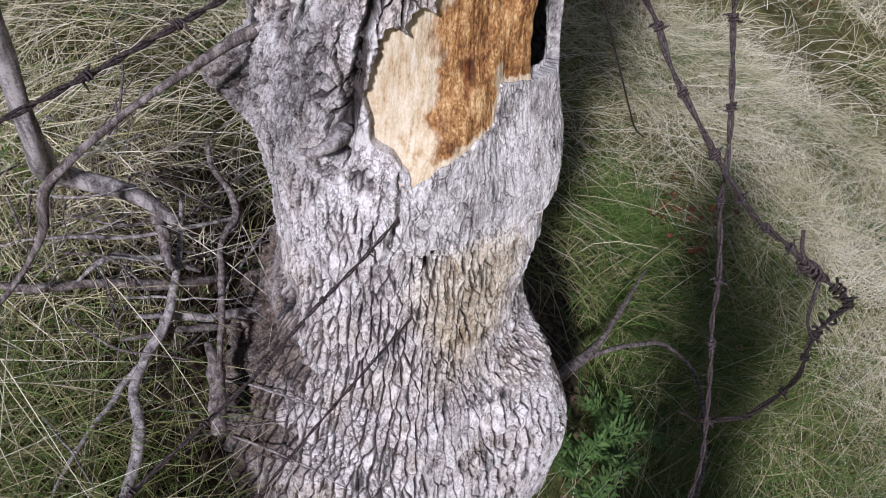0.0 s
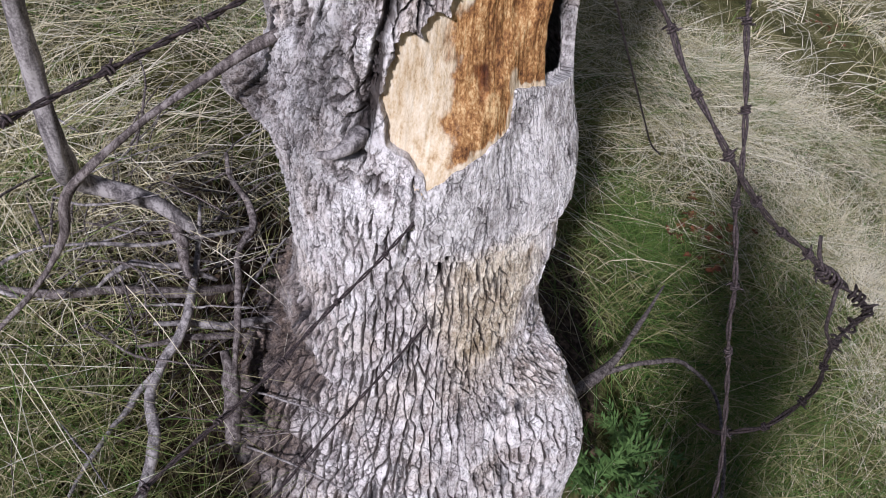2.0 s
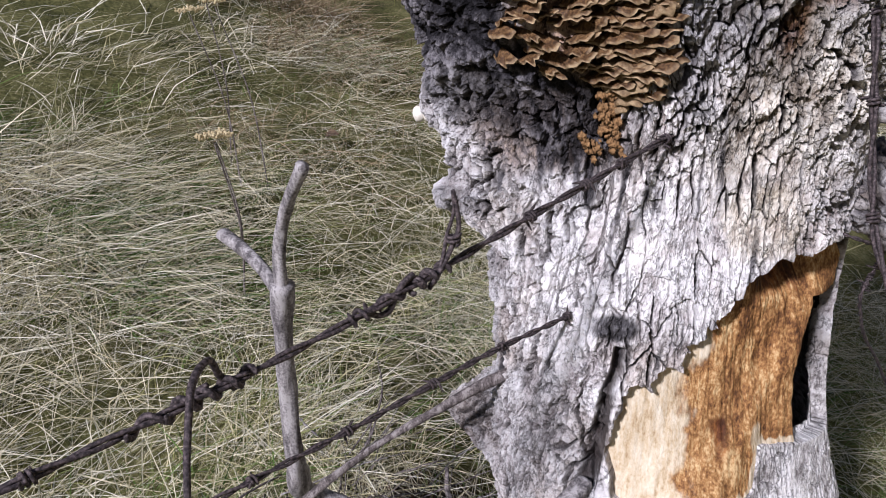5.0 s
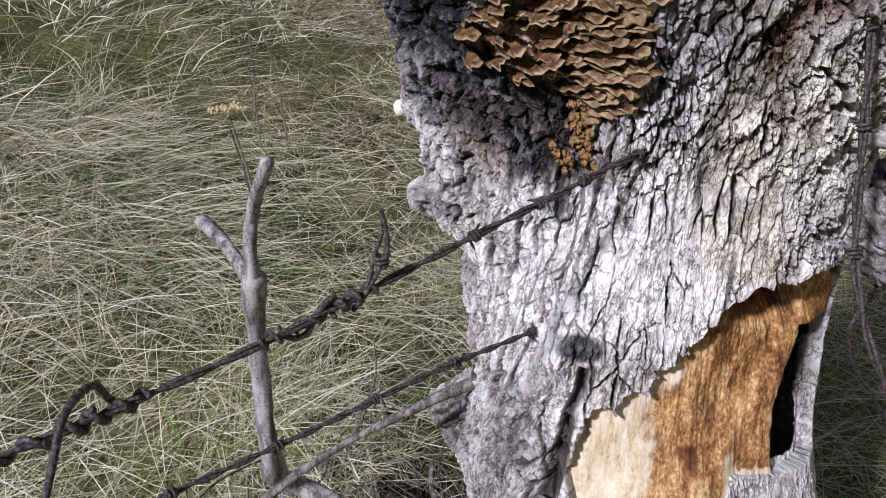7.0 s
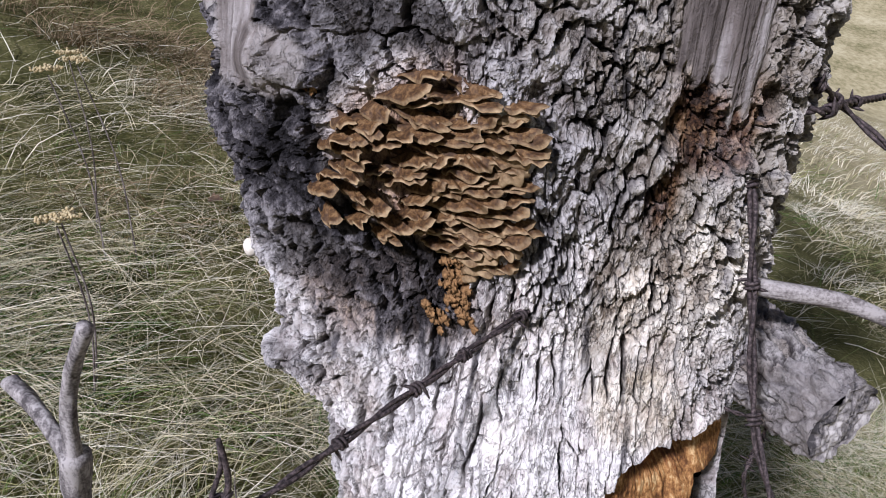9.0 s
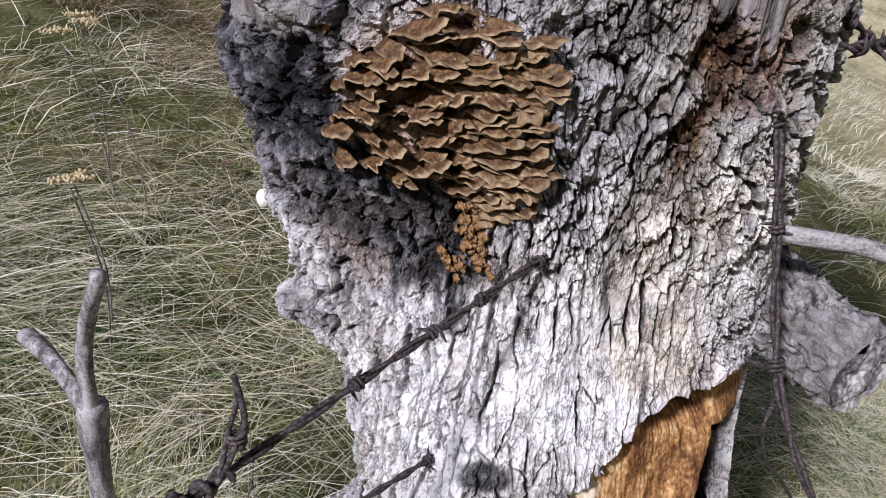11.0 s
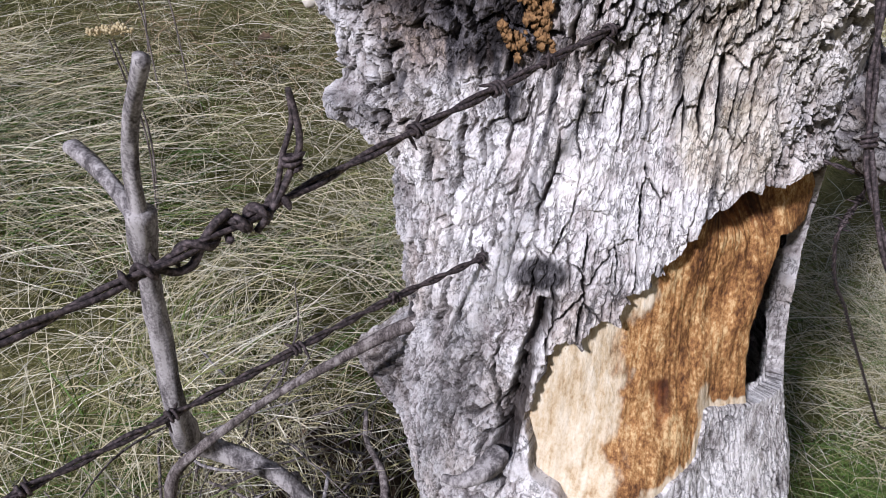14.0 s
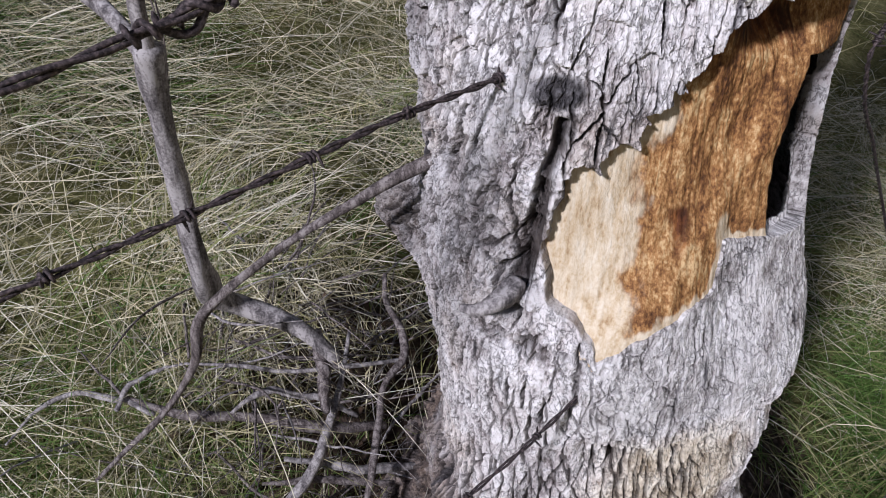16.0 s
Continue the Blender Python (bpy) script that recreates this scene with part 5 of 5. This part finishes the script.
def scatter(rng, tufts, each, x0, x1, y0, y1, wide, spare=0.0, bare=1.1):
    """Roots in tufts: places, and the bearing of each root from its tuft's middle."""
    cx, cy = rng.uniform(x0, x1, tufts), rng.uniform(y0, y1, tufts)
    thick = 0.12 + 2.0 * np.clip(layered(cx * 1.9, cy * 1.9, 221, 3) + 0.34, 0, 1) ** 1.2
    many = rng.poisson(each * thick)
    cx, cy = np.repeat(cx, many), np.repeat(cy, many)
    dx, dy = rng.normal(0, wide, len(cx)), rng.normal(0, wide, len(cx))
    x, y = cx + dx, cy + dy
    keep = np.hypot(x - AXIS[0], y - AXIS[1]) > 0.30 + 0.13 * (x > 0.1)
    # the littered hollow beside the trunk, and the bare soil on its shaded side, have little grass
    litter = 1.1 * np.exp(-(((x + 0.25) / 0.30) ** 2) - (((y + 0.15) / 0.33) ** 2)) + 1.7 * np.exp(-(((x - 0.46) / 0.17) ** 2) - (((y - 0.42) / 0.42) ** 2))
    litter = litter + 1.2 * np.exp(-(((x + 0.10) / 0.18) ** 2) - (((y + 0.44) / 0.22) ** 2))
    # Straw thinned in two spots to darken them, in place of missing shade.
    shaded = 1.0 * np.exp(-(((x - 1.0) / 0.55) ** 2) - (((y - 0.45) / 0.72) ** 2)) + 0.30 * np.exp(-(((x + 0.45) / 0.45) ** 2) - (((y + 0.50) / 0.35) ** 2))
    keep &= ~((x < -0.9) & (y > 1.5) & (rng.uniform(0, 1, len(x)) < 0.45))
    keep &= rng.uniform(0, 1, len(x)) > litter * bare + shaded * spare
    return x[keep], y[keep], np.arctan2(dy, dx)[keep]


def make_grass():
    rng = np.random.default_rng(6)

    def field(x, y, out, base, loose):
        """Which way the grass has fallen: mostly downhill, in swirls, and outward from each tuft."""
        lean = base + 3.4 * layered(x * 1.1, y * 1.1, 201, 3) + rng.normal(0, loose, len(x))
        return np.arctan2(np.sin(lean) + 0.75 * np.sin(out), np.cos(lean) + 0.75 * np.cos(out))

    def ripeness(x, y, mean, spread):
        green = 1.5 * layered(x * 1.5 + 9, y * 1.5, 205, 3) + 0.6 * layered(x * 6, y * 6, 209, 2)
        # Greener in two hollows: real green growth, and darker colour in place of shade.
        green = green + 1.05 * np.exp(-(((x - 1.0) / 0.58) ** 2) - (((y - 0.45) / 0.78) ** 2)) + 0.70 * np.exp(-(((x + 0.42) / 0.5) ** 2) - (((y + 0.45) / 0.45) ** 2)) - 0.1
        return np.clip(mean - 0.75 * np.clip(green, -0.35, 0.75) + rng.normal(0, spread, len(x)), 0, 1)

    x, y, out = scatter(rng, 2900, 15, -2.3, 2.5, -0.9, 2.9, 0.045, 0.85)
    n = len(x)
    blades("meadow_grass", "long matted straw-coloured grass with green blades", x, y, 0.10 + 0.40 * rng.uniform(0, 1, n) ** 1.3, rng.uniform(0.0010, 0.0024, n), ripeness(x, y, 0.80, 0.21), field(x, y, out, -0.3, 1.3), rng.uniform(0.1, 0.8, n), 6, 1)
    x, y, out = scatter(rng, 1700, 7, -2.3, 2.5, -0.9, 2.9, 0.08, 1.0)
    n = len(x)
    blades("dry_stalks", "long bleached grass stalks fallen across the sward", x, y, rng.uniform(0.28, 0.62, n), rng.uniform(0.0010, 0.0021, n), rng.uniform(0.70, 1.0, n), field(x, y, out, -0.2, 1.5), rng.uniform(-0.05, 0.5, n), 6, 11, STRAW, 0.03)
    x, y, out = scatter(rng, 1150, 10, -2.6, -0.75, -0.3, 2.9, 0.07)
    n = len(x)
    blades("bleached_stalks", "bleached straw lying in sheaves on the upper slope", x, y, rng.uniform(0.13, 0.38, n), rng.uniform(0.0013, 0.0029, n), rng.uniform(0.58, 1.0, n), field(x, y, out, -0.2, 0.8), rng.uniform(-0.05, 0.50, n), 5, 12, STRAW, 0.02)
    x, y, out = scatter(rng, 1700, 17, -2.3, 2.5, -0.9, 2.9, 0.05, 0.30, 0.75)
    n = len(x)
    blades("green_grass", "short green undergrowth grass between the straw", x, y, rng.uniform(0.08, 0.26, n), rng.uniform(0.0016, 0.0034, n), ripeness(x, y, 0.30, 0.10), field(x, y, out, 0.6, 0.8), rng.uniform(0.7, 1.5, n), 4, 2)
    x, y, out = scatter(rng, 4300, 15, -7, 7, -5.0, 10, 0.08)
    keep = ~((np.abs(x) < 2.15) & (np.abs(y - 1.0) < 1.75)) & ~((x < -1.2) & (y > 1.8) & (rng.uniform(0, 1, len(x)) < 0.5))
    x, y, out = x[keep], y[keep], out[keep]
    n = len(x)
    blades("pasture_grass", "dry pasture grass in fallen tufts on the slope", x, y, rng.uniform(0.16, 0.46, n), rng.uniform(0.0028, 0.006, n), ripeness(x, y, 0.79, 0.20), field(x, y, out, -0.3, 0.9), rng.uniform(0.2, 1.0, n), 3, 3)
    x, y, out = scatter(rng, 1400, 26, -4.4, -0.5, 1.3, 5.5, 0.06)
    keep = layered(x * 1.1, y * 1.1, 231, 2) > -0.12
    x, y, out = x[keep], y[keep], out[keep]
    n = len(x)
    blades("withered_grass", "withered brown grass and stalks in clumps", x, y, rng.uniform(0.15, 0.42, n), rng.uniform(0.0020, 0.0044, n), rng.uniform(0, 1, n), field(x, y, out, 0.4, 1.2), rng.uniform(0.5, 1.4, n), 4, 7, WITHERED)
    # green growth in the shaded hollow and before the litter
    x, y = rng.normal(1.0, 0.36, 6500), rng.normal(0.42, 0.45, 6500)
    keep = np.hypot(x - AXIS[0], y - AXIS[1]) > 0.62
    x, y = x[keep], y[keep]
    n = len(x)
    blades("shade_grass", "dark green grass in the shaded hollow", x, y, rng.uniform(0.12, 0.34, n), rng.uniform(0.0014, 0.0032, n), np.clip(rng.normal(0.32, 0.16, n), 0.05, 0.8), field(x, y, rng.uniform(0, 6.28, n), 0.2, 0.8), rng.uniform(0.3, 1.3, n), 4, 14)
    x, y = rng.normal(-0.52, 0.20, 4200), rng.normal(-0.50, 0.17, 4200)
    n = len(x)
    blades("rank_grass", "yellow-green grass growing up through the dead twigs", x, y, rng.uniform(0.10, 0.32, n), rng.uniform(0.0010, 0.0022, n), np.clip(rng.normal(0.36, 0.14, n), 0.05, 0.8), rng.uniform(0, 6.28, n), rng.uniform(0.3, 1.4, n), 4, 15)
    # a fresh tuft, and loose dry stems over the litter
    x, y = rng.normal(0.83, 0.09, 2600), rng.normal(0.98, 0.17, 2600)
    blades("fresh_grass", "fresh bright green tuft of grass beside the trunk", x, y, rng.uniform(0.06, 0.18, 2600), rng.uniform(0.0016, 0.003, 2600), rng.uniform(0.10, 0.34, 2600), rng.uniform(0, 6.28, 2600), rng.uniform(0.6, 1.4, 2600), 4, 8)
    x, y = rng.normal(-0.50, 0.11, 900), rng.normal(-0.10, 0.15, 900)
    keep = np.hypot(x - AXIS[0], y) > 0.36
    x, y = x[keep], y[keep]
    n = len(x)
    blades("dry_stems", "loose dry grass stems tangled over the twig litter", x, y, rng.uniform(0.06, 0.24, n), rng.uniform(0.0008, 0.0019, n), rng.uniform(0.35, 0.95, n), rng.uniform(0, 6.28, n), rng.uniform(0.0, 0.7, n), 4, 9, STRAW, 0.035)
    r, a = rng.uniform(9, 45, 26000), rng.uniform(0.3, 2.4, 26000)
    x, y = r * np.cos(a), r * np.sin(a)
    blades("far_grass", "bleached far grass on the slope", x, y, rng.uniform(0.25, 0.5, len(x)), rng.uniform(0.006, 0.015, len(x)), ripeness(x, y, 0.74, 0.12), field(x, y, a, -0.3, 0.5), rng.uniform(0.5, 1.2, len(x)), 3, 4)


make_grass()
